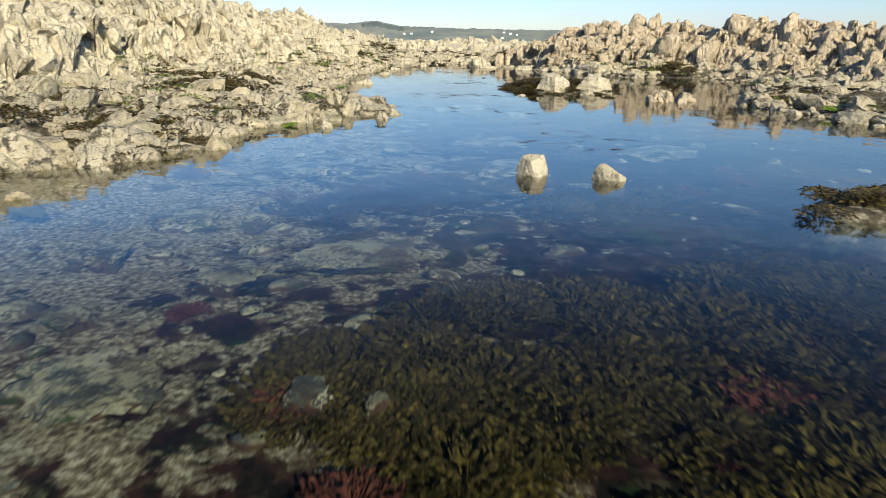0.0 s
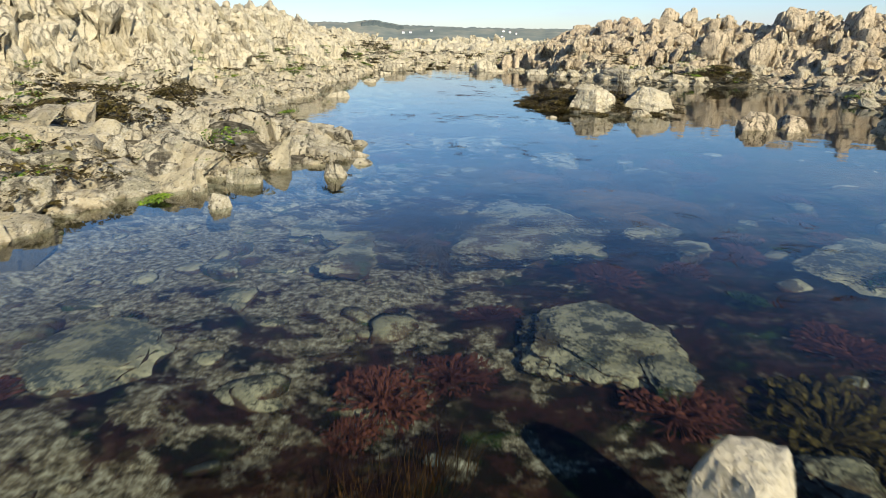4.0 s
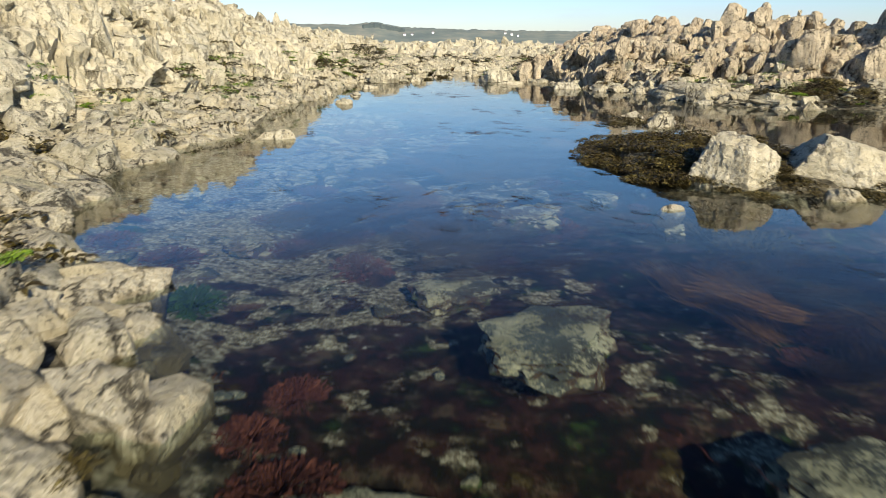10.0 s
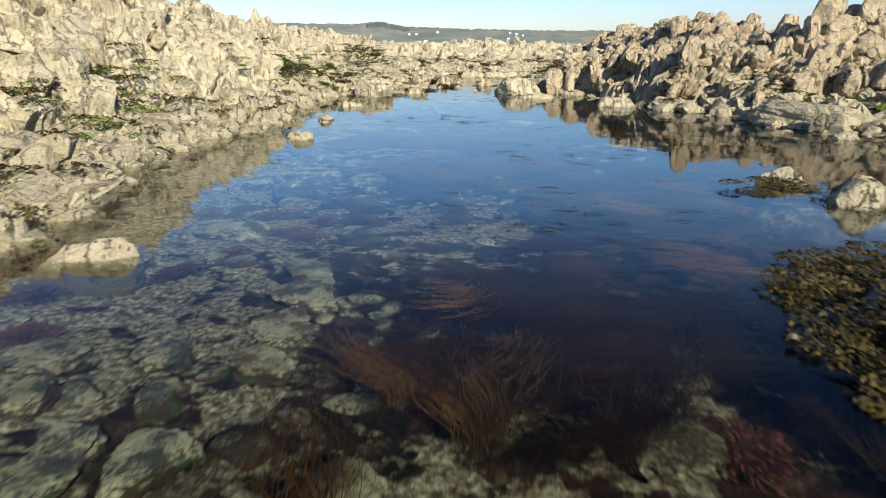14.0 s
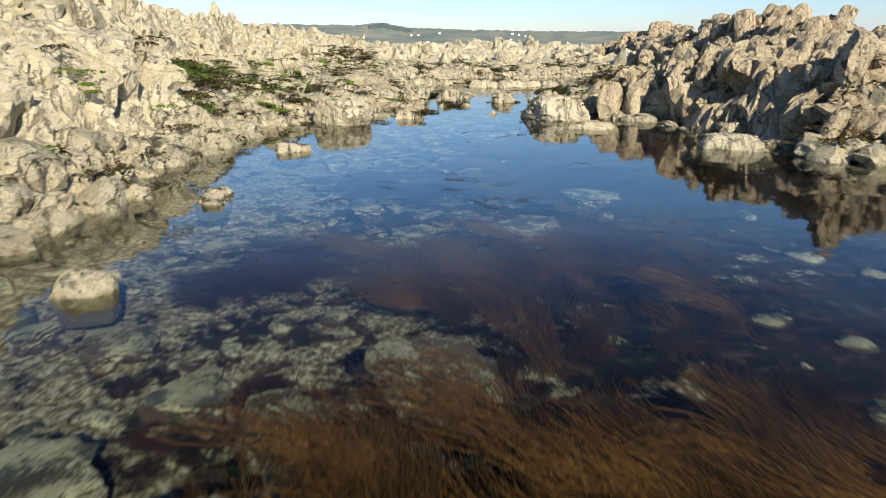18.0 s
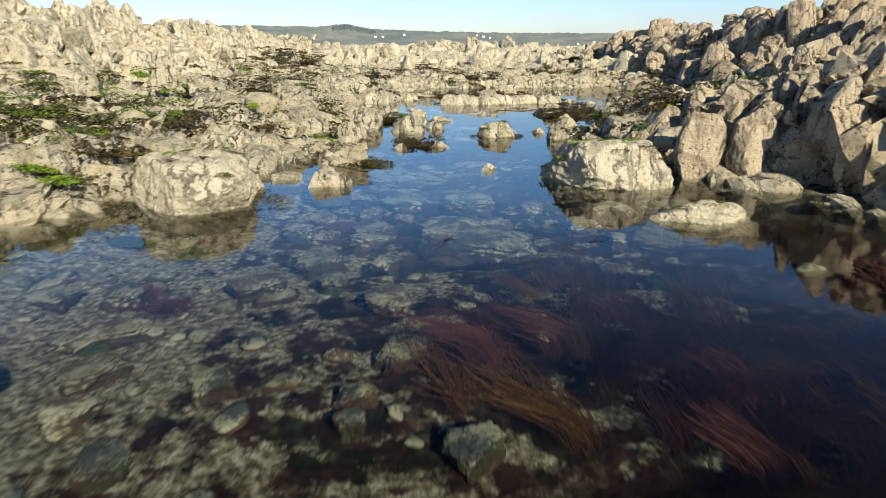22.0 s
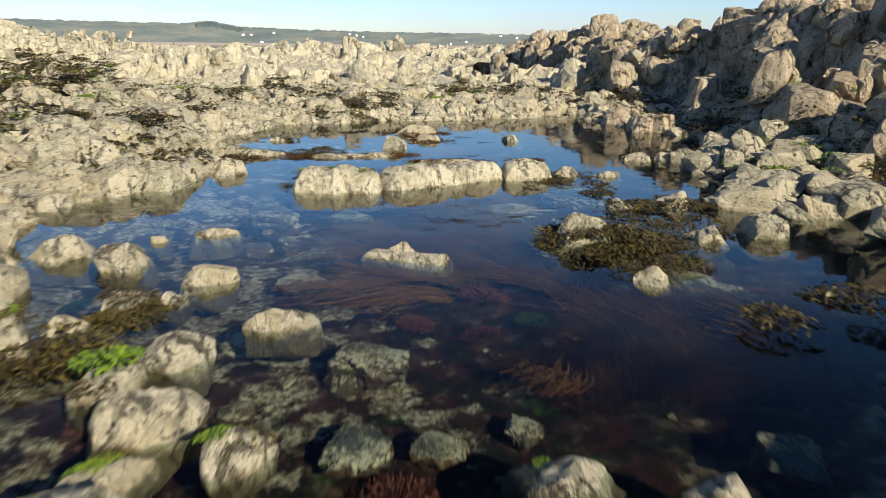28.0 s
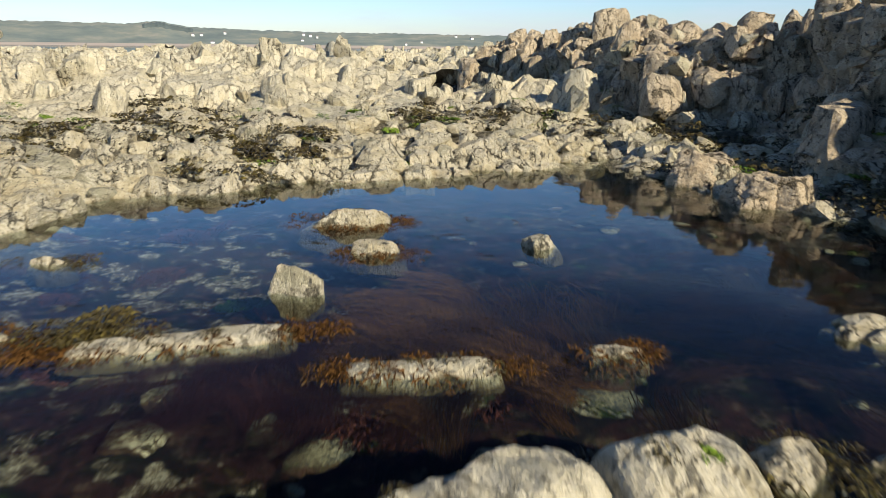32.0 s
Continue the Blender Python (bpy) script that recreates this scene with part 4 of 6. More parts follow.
sunken(-1.47, 5.02, 0.22, 0.25, 16, 589, -0.17)
sunken(-2.07, 5.13, 0.55, 0.63, 22, 590, -0.17)
sunken(-1.93, 3.10, 0.26, 0.30, 32, 591, -0.17)
sunken(-2.22, 4.16, 0.34, 0.39, 28, 592, -0.17)
sunken(-0.54, 2.37, 0.21, 0.24, 13, 593, -0.17)
sunken(-0.24, 2.27, 0.13, 0.15, 6, 594, -0.17)
sunken(0.81, 7.46, 0.81, 0.88, -11, 595, -0.17)
sunken(0.77, 9.51, 1.19, 1.37, -7, 596, -0.17)
sunken(-0.66, 9.12, 0.45, 0.52, 7, 597, -0.17)
sunken(-1.57, 7.23, 0.68, 0.78, 23, 598, -0.17)
sunken(2.88, 8.57, 1.00, 1.15, -29, 599, -0.17)
sunken(1.36, 6.34, 0.31, 0.36, -25, 600, -0.17)
sunken(-0.84, 5.40, 0.27, 0.31, 24, 601, -0.17)
sunken(-1.50, 5.64, 0.25, 0.29, 35, 602, -0.17)
sunken(-0.16, 5.72, 0.20, 0.18, 5, 603, -0.17)
sunken(-1.87, 6.53, 0.48, 0.46, 32, 604, -0.17)
sunken(1.02, 7.05, 0.30, 0.34, -16, 605, -0.17)
sunken(0.66, 8.88, 1.07, 1.23, -14, 606, -0.10)
sunken(1.63, 9.28, 0.46, 0.53, -28, 607, -0.17)
sunken(1.76, 8.83, 0.30, 0.34, -34, 608, -0.17)
sunken(-0.59, 8.46, 0.41, 0.47, 15, 609, -0.10)
sunken(-0.91, 9.33, 0.49, 0.56, 17, 610, -0.17)
sunken(-1.38, 8.87, 0.20, 0.23, 28, 611, -0.17)
sunken(2.24, 11.49, 0.75, 0.76, -23, 612, -0.17)
sunken(-1.36, 8.40, 0.26, 0.29, 32, 613, -0.17)
sunken(-0.92, 10.54, 0.35, 0.40, 12, 614, -0.17)
sunken(0.48, 12.99, 0.69, 0.79, -7, 615, -0.03)
sunken(1.34, 11.97, 0.60, 0.67, -25, 616, -0.05)
sunken(-0.93, 11.02, 0.62, 0.58, 26, 617, -0.04)
sunken(-0.28, 11.79, 1.01, 0.59, 6, 618, -0.17)
sunken(-0.31, 11.31, 0.35, 0.40, 8, 619, -0.17)
sunken(0.38, 11.63, 0.32, 0.37, -9, 620, -0.17)
sunken(0.50, 10.97, 0.31, 0.20, -15, 621, -0.17)
sunken(1.41, 11.22, 0.19, 0.22, -34, 622, -0.17)
sunken(1.63, 11.57, 0.17, 0.19, -33, 623, -0.17)
sunken(2.20, 12.20, 0.23, 0.26, -35, 624, -0.17)
sunken(0.06, 14.02, 0.60, 0.63, -1, 625, -0.17)
sunken(0.69, 15.37, 0.53, 0.55, -15, 626, -0.06)
sunken(1.54, 16.53, 0.35, 0.38, -22, 627, -0.17)
sunken(0.22, 15.96, 0.27, 0.31, -4, 628, -0.17)
sunken(0.94, 16.00, 0.34, 0.27, -16, 629, -0.17)
sunken(0.91, 16.54, 0.28, 0.32, -14, 630, -0.17)
sunken(-0.39, 17.01, 0.33, 0.38, 5, 631, -0.17)
sunken(0.87, 17.69, 0.31, 0.36, -10, 632, -0.17)
sunken(-1.14, 17.23, 0.35, 0.40, 14, 633, -0.17)
sunken(-1.48, 17.08, 0.28, 0.32, 19, 634, -0.17)
sunken(-2.12, 17.18, 0.33, 0.36, 25, 635, -0.17)
sunken(-0.95, 18.38, 0.38, 0.44, 9, 636, -0.17)
sunken(-0.99, 19.28, 0.35, 0.40, 8, 637, -0.17)
sunken(-2.07, 18.04, 0.50, 0.41, 21, 638, -0.17)
sunken(-2.51, 16.51, 0.37, 0.43, 33, 639, -0.17)
sunken(-0.15, 15.55, 0.19, 0.22, 3, 640, -0.17)
sunken(0.15, 15.07, 0.15, 0.15, -4, 641, -0.17)
sunken(-1.47, 14.87, 0.35, 0.37, 34, 642, -0.17)
sunken(1.86, 15.36, 0.25, 0.29, -35, 643, -0.17)
sunken(-0.95, 18.88, 0.45, 0.52, 13, 644, -0.17)
sunken(-0.94, 17.97, 0.34, 0.39, 17, 645, -0.17)
sunken(-1.87, 20.39, 0.64, 0.72, 19, 646, -0.17)
sunken(-1.32, 17.64, 0.17, 0.18, 27, 647, -0.17)
sunken(-1.52, 17.28, 0.29, 0.29, 34, 648, -0.17)
sunken(0.84, 17.32, 0.37, 0.43, -22, 649, -0.17)
sunken(1.91, 18.68, 0.50, 0.57, -29, 650, -0.17)
sunken(-0.76, 20.24, 0.35, 0.33, 8, 651, -0.17)
sunken(-1.46, 21.18, 0.43, 0.46, 13, 652, -0.17)
sunken(-1.42, 18.03, 0.28, 0.32, 25, 653, -0.17)
sunken(-1.69, 19.53, 0.20, 0.23, 20, 654, -0.17)
sunken(-1.87, 17.63, 0.25, 0.29, 36, 655, -0.17)
sunken(-0.19, 23.34, 0.64, 0.74, 1, 656, -0.06)
sunken(-0.34, 22.81, 0.45, 0.52, 3, 657, -0.17)
sunken(-0.96, 22.42, 0.47, 0.48, 15, 658, -0.17)
sunken(-1.27, 23.36, 0.41, 0.39, 16, 659, -0.17)
sunken(-1.62, 22.72, 0.60, 0.63, 24, 660, -0.17)
sunken(-2.11, 22.23, 0.44, 0.42, 35, 661, -0.17)
sunken(-1.60, 21.56, 0.36, 0.31, 34, 662, -0.04)
sunken(-2.31, 23.95, 0.29, 0.33, 25, 663, -0.17)
sunken(-1.80, 23.86, 0.41, 0.47, 20, 664, -0.17)
sunken(-0.79, 23.22, 0.39, 0.35, 10, 665, -0.17)
sunken(0.52, 22.40, 0.19, 0.18, -12, 666, -0.17)
sunken(0.42, 26.01, 0.65, 0.54, -5, 667, -0.17)
sunken(-1.32, 21.56, 0.18, 0.21, 28, 668, -0.17)
sunken(0.05, 21.70, 0.21, 0.24, -4, 669, -0.17)
sunken(-0.86, 21.80, 0.14, 0.14, 17, 670, -0.17)
sunken(3.91, 25.68, 0.52, 0.60, -32, 671, -0.17)
sunken(-0.89, 21.44, 0.21, 0.11, 20, 672, -0.17)
sunken(-0.46, 25.21, 0.39, 0.34, 6, 673, -0.06)
sunken(-0.27, 25.18, 0.18, 0.21, 3, 674, -0.17)
sunken(0.40, 25.50, 0.65, 0.52, -9, 675, -0.17)
sunken(1.17, 26.76, 0.63, 0.51, -16, 676, -0.04)
sunken(-0.37, 25.92, 0.46, 0.45, 4, 677, -0.17)
sunken(0.14, 26.02, 0.32, 0.37, -4, 678, -0.17)
sunken(1.39, 25.98, 0.42, 0.48, -22, 679, -0.17)
sunken(-1.49, 26.65, 0.44, 0.51, 17, 680, -0.17)
sunken(-0.92, 25.48, 0.28, 0.32, 14, 681, -0.17)
sunken(-0.87, 26.66, 0.32, 0.28, 10, 682, -0.17)
sunken(0.22, 27.83, 0.27, 0.31, -3, 683, -0.17)
sunken(0.64, 26.28, 0.45, 0.43, -11, 684, -0.17)
sunken(-1.47, 25.87, 0.39, 0.33, 20, 685, -0.17)
sunken(-1.81, 25.52, 0.43, 0.33, 27, 686, -0.17)
sunken(1.12, 25.26, 0.20, 0.14, -22, 687, -0.17)
sunken(0.23, 31.80, 0.55, 0.49, -3, 688, -0.17)
sunken(0.41, 30.96, 0.76, 0.57, -6, 689, -0.06)
sunken(-1.11, 30.43, 0.40, 0.46, 14, 690, -0.17)
sunken(-0.26, 30.13, 0.31, 0.36, 3, 691, -0.17)
sunken(-0.63, 30.44, 0.20, 0.23, 8, 692, -0.17)
sunken(-0.14, 29.40, 0.30, 0.34, 1, 693, -0.17)
sunken(1.55, 29.90, 0.62, 0.41, -25, 694, -0.17)
sunken(0.44, 32.81, 0.51, 0.43, -5, 695, -0.17)
sunken(-0.22, 32.97, 0.55, 0.52, 1, 696, -0.17)
sunken(-0.44, 31.67, 0.37, 0.43, 4, 697, -0.17)
sunken(-0.77, 30.87, 0.36, 0.41, 9, 698, -0.17)
sunken(-0.29, 30.80, 0.24, 0.27, 3, 699, -0.17)
sunken(-1.70, 29.68, 0.52, 0.27, 27, 700, -0.17)
sunken(-1.61, 29.27, 0.35, 0.34, 28, 701, -0.17)
sunken(-1.25, 28.55, 0.21, 0.23, 29, 702, -0.17)
sunken(-1.02, 29.11, 0.20, 0.23, 19, 703, -0.17)
sunken(-0.36, 28.77, 0.14, 0.15, 7, 704, -0.17)
sunken(0.14, 28.61, 0.25, 0.29, -6, 705, -0.17)
sunken(-0.35, 28.99, 0.19, 0.14, 6, 706, -0.17)
sunken(-1.88, 30.27, 0.28, 0.32, 25, 707, -0.17)
sunken(-2.24, 30.18, 0.34, 0.36, 30, 708, -0.17)
sunken(-1.52, 28.89, 0.26, 0.25, 30, 709, -0.17)
sunken(-0.23, 32.60, 0.42, 0.48, 3, 710, -0.17)
sunken(0.40, 32.15, 0.46, 0.45, -8, 711, -0.06)
sunken(0.18, 31.31, 0.45, 0.46, -6, 712, -0.08)
sunken(0.70, 31.13, 0.28, 0.19, -21, 713, -0.17)
sunken(0.58, 31.80, 0.35, 0.20, -13, 714, -0.17)
sunken(-1.36, 32.32, 0.45, 0.52, 24, 715, -0.17)
sunken(-0.49, 32.20, 0.22, 0.25, 9, 716, -0.17)
sunken(-0.43, 31.39, 0.38, 0.28, 11, 717, -0.17)
sunken(1.31, 31.77, 0.35, 0.38, -28, 718, -0.17)
sunken(1.01, 32.47, 0.25, 0.29, -18, 719, -0.17)
sunken(1.53, 31.36, 0.22, 0.25, -36, 720, -0.17)
sunken(1.62, 31.85, 0.37, 0.43, -32, 721, -0.06)
sunken(0.64, 34.63, 0.49, 0.46, -7, 722, -0.17)
sunken(2.13, 31.95, 0.49, 0.56, -38, 723, -0.04)
sunken(-0.20, 33.70, 0.32, 0.32, 2, 724, -0.17)
sunken(0.18, 32.97, 0.31, 0.23, -3, 725, -0.17)
sunken(-1.06, 31.69, 0.28, 0.32, 23, 726, -0.17)
sunken(0.51, 39.00, 0.42, 0.48, 0, 727, -0.17)
sunken(0.79, 37.67, 0.42, 0.36, -6, 728, -0.08)
sunken(0.66, 37.06, 0.30, 0.34, -5, 729, -0.17)
sunken(1.37, 37.03, 0.17, 0.20, -21, 730, -0.17)
sunken(0.27, 41.52, 0.49, 0.56, 2, 731, -0.17)
sunken(3.03, 38.53, 1.10, 0.71, -34, 732, -0.17)
sunken(0.15, 38.15, 0.25, 0.29, 5, 733, -0.17)
sunken(0.99, 36.99, 0.25, 0.23, -13, 734, -0.17)
sunken(2.19, 36.46, 0.27, 0.31, -45, 735, -0.03)
sunken(0.26, 40.59, 0.48, 0.55, 12, 736, -0.06)
sunken(0.94, 40.38, 0.39, 0.45, 0, 737, -0.06)
sunken(2.38, 40.30, 0.95, 0.48, -26, 738, -0.04)
sunken(-0.25, 41.10, 0.31, 0.36, 18, 739, -0.17)
sunken(2.81, 39.10, 0.28, 0.32, -47, 740, 0.02)
sunken(3.42, 39.27, 0.32, 0.34, -52, 741, -0.02)
sunken(2.27, 39.06, 0.41, 0.35, -38, 742, -0.02)
sunken(3.21, 40.88, 0.92, 0.56, -32, 743, -0.02)
sunken(1.14, 39.67, 0.14, 0.15, -5, 744, -0.17)
sunken(0.40, 40.11, 0.17, 0.20, 11, 745, -0.17)
sunken(0.16, 39.97, 0.23, 0.22, 17, 746, -0.17)
sunken(1.92, 42.64, 0.27, 0.21, -6, 747, -0.17)
sunken(1.14, 42.94, 0.22, 0.17, 9, 748, -0.17)
sunken(1.05, 42.61, 0.30, 0.24, 11, 749, -0.17)
sunken(1.60, 42.55, 0.15, 0.14, 0, 750, -0.17)
sunken(1.64, 43.04, 0.27, 0.19, 0, 751, -0.17)
sunken(3.17, 42.32, 0.44, 0.27, -32, 752, -0.17)
sunken(1.22, 43.10, 1.10, 0.20, -4, 450, -0.12)
sunken(2.32, 42.50, 0.75, 0.20, -13, 451, -0.14)
sunken(3.30, 42.42, 0.30, 0.18, -18, 452, -0.06)
sunken(0.90, 41.20, 0.80, 0.36, -8, 453, -0.10)
sunken(2.00, 41.32, 1.25, 0.30, 16, 454, -0.10)
sunken(2.92, 41.40, 0.50, 0.30, -5, 455, -0.10)


# ---- loose stones ----
def hull_shape(seed):
    """A split stone: the hull of a few points, its faces broken once more."""
    rng = np.random.default_rng(seed)
    pts = rng.uniform(-1, 1, (15, 3))
    big = np.abs(pts).max(1)[:, None]
    pts = pts / big * rng.uniform(0.75, 1.0, (15, 1))
    bm = bmesh.new()
    for p in pts:
        bm.verts.new(p)
    res = bmesh.ops.convex_hull(bm, input=bm.verts[:])
    bmesh.ops.delete(bm, geom=[g for g in set(res["geom_interior"] + res["geom_unused"]) if isinstance(g, bmesh.types.BMVert)], context="VERTS")
    bmesh.ops.subdivide_edges(bm, edges=bm.edges[:], cuts=1, use_grid_fill=True)
    bmesh.ops.triangulate(bm, faces=bm.faces[:])
    bm.verts.index_update()
    v = np.array([p.co[:] for p in bm.verts])
    f = np.array([[q.index for q in p.verts] for p in bm.faces])
    bm.free()
    v += rng.normal(0, 0.045, v.shape)
    return v, f


SHAPES = [hull_shape(500 + k) for k in range(14)] + [rock_shape(620 + k, 3, planes=9, rough=0.10, box=0.7) for k in range(14)]
SMALL = SHAPES[:14] + [rock_shape(620 + k, 2, planes=9, rough=0.08, box=0.7) for k in range(14)]
ROUND = [rock_shape(660 + k, 2, planes=7, rough=0.26, box=-1.5) for k in range(16)]


def turns(rng, n, lean):
    """n turning matrices: any heading, leaning by about that many degrees."""
    out = np.empty((n, 3, 3))
    for k in range(n):
        out[k] = np.array(Euler((radians(rng.normal(0, lean)), radians(rng.normal(0, lean)), rng.uniform(0, 6.283))).to_matrix())
    return out


def heap(name, pos, size, rng, lean, label, category, mat=ROCK_HEAP, turn=None, shapes=None, smooth=False):
    """Many stones joined to one mesh of kind stuff."""
    n = len(pos)
    shapes = shapes or SHAPES
    pick = rng.integers(0, len(shapes), n)
    rot = turns(rng, n, lean) if turn is None else turn
    vs, fs, base = [], [], 0
    for k, (v, f) in enumerate(shapes):
        who = np.nonzero(pick == k)[0]
        if not len(who):
            continue
        p = np.einsum("nij,nvj->nvi", rot[who], v[None] * size[who][:, None, :]) + pos[who][:, None, :]
        fs.append((f[None] + (base + np.arange(len(who)) * len(v))[:, None, None]).reshape(-1, 3))
        vs.append(p.reshape(-1, 3))
        base += p.shape[0] * p.shape[1]
    ob = new(name, mesh_from(name, np.concatenate(vs), np.concatenate(fs), mat, smooth))
    return tagged(ob, label, category, kind="stuff")


def scatter(rng, n, x0, x1, y0, y1):
    return rng.uniform(x0, x1, n), rng.uniform(y0, y1, n)


def land(x, y):
    """Top of the ground or of the crag that stands there."""
    z = shore(x, y)
    for f in (left_side, left_wall, left_cliff, right_side, right_cliff, right_bank):
        z = np.maximum(z, f(x, y) * (inside_distance(x, y, POOL) < 0.1) - 9 * (inside_distance(x, y, POOL) >= 0.1))
    return z


STONE_MESHES = [mesh_from("stone", v, f, ROCK) for v, f in SHAPES]


def shore_stones():
    """The nearest stones are things of their own; the rest of the shingle is one mesh."""
    rng = np.random.default_rng(11)
    x, y = scatter(rng, 26000, -13, 13, 3, 52)
    ex, ey = scatter(rng, 30000, -6, 7.5, 4, 48.5)
    rim = np.abs(inside_distance(ex, ey, POOL) + 0.25) < 0.55
    x, y = np.concatenate([x, ex[rim][:4200]]), np.concatenate([y, ey[rim][:4200]])
    d = inside_distance(x, y, POOL)
    base, top = shore(x, y), land(x, y)
    left = np.where((x < 0) | (y > 46), 1.0, 0.3)
    keep = (d < 0.3) & (d > -7) & (top < base + 0.25) & (rng.random(len(x)) < np.exp(d / 6) * left)
    keep &= ((x + 1.8) / 1.4) ** 2 + ((y - 11.3) / 1.7) ** 2 > rng.random(len(x)) * 1.2
    x, y, d, z = x[keep], y[keep], d[keep], top[keep]
    n = len(x)
    s = 0.06 + 0.19 * rng.random(n) ** 2.4
    size = s[:, None] * np.stack([rng.uniform(0.9, 1.6, n), rng.uniform(0.8, 1.2, n), rng.uniform(0.5, 0.95, n)], 1)
    pos = np.stack([x, y, z + 0.25 * s], 1)
    score = s * 4 - np.abs(d + 0.5) - 0.15 * np.abs(x)
    near = np.argsort(-score)[:300]
    rot = turns(rng, n, 16)
    for k in near:
        ob = new("stone", STONE_MESHES[k % len(STONE_MESHES)])
        ob.matrix_basis = Matrix.Translation(pos[k]) @ Matrix(rot[k].tolist()).to_4x4() @ Matrix.Diagonal((*size[k], 1))
        tagged(ob, "loose grey split stone lying on the shore", "stone", "loose stones along the shore")
    rest = np.ones(n, bool)
    rest[near] = False
    heap("shore_stones", pos[rest], size[rest], rng, 16, "countless pale grey broken stones covering the shore", "stones", turn=rot[rest], shapes=SMALL)


def crag_blocks():
    rng = np.random.default_rng(12)
    x, y = scatter(rng, 15000, -17, 18, 4, 66)
    d = inside_distance(x, y, POOL)
    base, top = shore(x, y), land(x, y)
    keep = (d < -0.6) & (top > base + 0.2) & (rng.random(len(x)) < np.where(x < 0, 0.2, 0.35)) & (left_cliff(x, y) < top - 0.02)
    x, y, z = x[keep], y[keep], top[keep]
    n = len(x)
    s = 0.06 + 0.15 * rng.random(n) ** 2
    size = s[:, None] * np.stack([rng.uniform(0.5, 0.9, n), rng.uniform(0.9, 1.5, n), rng.uniform(0.8, 1.6, n)], 1)
    turn = np.empty((n, 3, 3))
    for k in range(n):
        turn[k] = np.array(Euler((radians(rng.normal(-8, 12)), radians(rng.normal(14, 12)), radians(rng.normal(-25, 22)))).to_matrix())
    heap("crag_blocks", np.stack([x, y, z - 0.1 * s], 1), size, rng, 10, "upright weathered blocks of the pale rock ridges", "rocks", turn=turn, shapes=[hull_shape(740 + k) for k in range(12)])


def reef_blocks():
    rng = np.random.default_rng(13)
    x, y = scatter(rng, 3600, -30, 45, 48, 120)
    z = reef(x, y)
    keep = z > 0.3
    x, y, z = x[keep], y[keep], z[keep]
    n = len(x)
    s = 0.09 + 0.26 * rng.random(n) ** 1.6
    size = s[:, None] * np.stack([rng.uniform(0.4, 0.9, n), rng.uniform(0.9, 1.5, n), rng.uniform(0.8, 1.7, n)], 1)
    heap("reef_blocks", np.stack([x, y, z], 1), size, rng, 14, "jagged pale rocks of the distant reef", "rocks", shapes=[hull_shape(720 + k) for k in range(12)])


def bed_stones():
    rng = np.random.default_rng(14)
    x, y = scatter(rng, 16000, -6, 7, -1, 48)
    d = inside_distance(x, y, POOL)
    left = np.clip((1.1 - x) / 2.4, 0.14, 1) * np.clip(0.3 + 1.6 * (fbm(x, y, 0.5, 2, 21) - 0.3), 0.08, 1)
    keep = (d > 0.1) & (rng.random(len(x)) < 0.48 * left)
    x, y = x[keep], y[keep]
    n = len(x)
    s = 0.03 + 0.09 * rng.random(n) ** 2.2
    size = s[:, None] * np.stack([rng.uniform(0.9, 1.6, n), rng.uniform(0.8, 1.3, n), rng.uniform(0.28, 0.5, n)], 1)
    z = np.minimum(shore(x, y) - 0.10 * s, -0.04 - size[:, 2])
    heap("bed_stones", np.stack([x, y, z], 1), size, rng, 9, "small pale stones scattered on the pool bed", "stones", mat=ROCK_WET_HEAP, shapes=ROUND, smooth=True)


shore_stones()
crag_blocks()
reef_blocks()
bed_stones()


# ---- seaweed ----
def blades(rng, n, radius, length, width, droop, mound, plant=True):
    """Strips of weed growing out of a mound: points and faces."""
    vs, fs = ([np.array([0, 0, -0.03]), np.array([0.002, 0, -0.03])] if plant else []), []
    for k in range(n):
        a, r = rng.uniform(0, 6.283), radius * math.sqrt(rng.random())
        root = np.array([r * math.cos(a), r * math.sin(a), mound * (1 - (r / radius) ** 2) * 0.8])
        head = a + rng.normal(0, 0.9)
        out = np.array([math.cos(head), math.sin(head), 0])
        side = np.array([-out[1], out[0], rng.normal(0, 0.5)])
        ln_, wd = length * rng.uniform(0.5, 1.3), width * rng.uniform(0.6, 1.3)
        lift = rng.uniform(0.2, 1.0)
        b = len(vs)
        for q, wide in ((0, 0.5), (0.35, 1.0), (0.7, 1.1), (1.0, 0.25)):
            p = root + out * ln_ * q * 0.8 + np.array([0, 0, ln_ * (lift * q - (droop + lift * 0.5) * q * q)])
            vs += [p - side * wd * wide / 2, p + side * wd * wide / 2]
        fs += [(b + 2 * q, b + 2 * q + 1, b + 2 * q + 3, b + 2 * q + 2) for q in range(3)]
        if plant:
            fs.append((0, 1, b + 1, b))
    return np.array(vs), np.array(fs)


RNG = np.random.default_rng(21)
WRACK_MESHES = [mesh_from("wrack", *blades(RNG, 210, 0.22, 0.075, 0.013, 0.35, 0.07), WRACK, True) for k in range(5)]
GREEN_MESHES = [mesh_from("green", *blades(RNG, 170, 0.12, 0.036, 0.012, 0.5, 0.03), LETTUCE, True) for k in range(4)]
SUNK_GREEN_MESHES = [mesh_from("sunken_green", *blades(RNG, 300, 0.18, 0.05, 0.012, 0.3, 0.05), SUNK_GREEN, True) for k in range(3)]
RED_MESHES = [mesh_from("red", *blades(RNG, 300, 0.20, 0.05, 0.010, 0.2, 0.07), RED, True) for k in range(3)]
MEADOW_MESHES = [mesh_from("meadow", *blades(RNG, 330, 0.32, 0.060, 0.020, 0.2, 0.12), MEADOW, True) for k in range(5)]


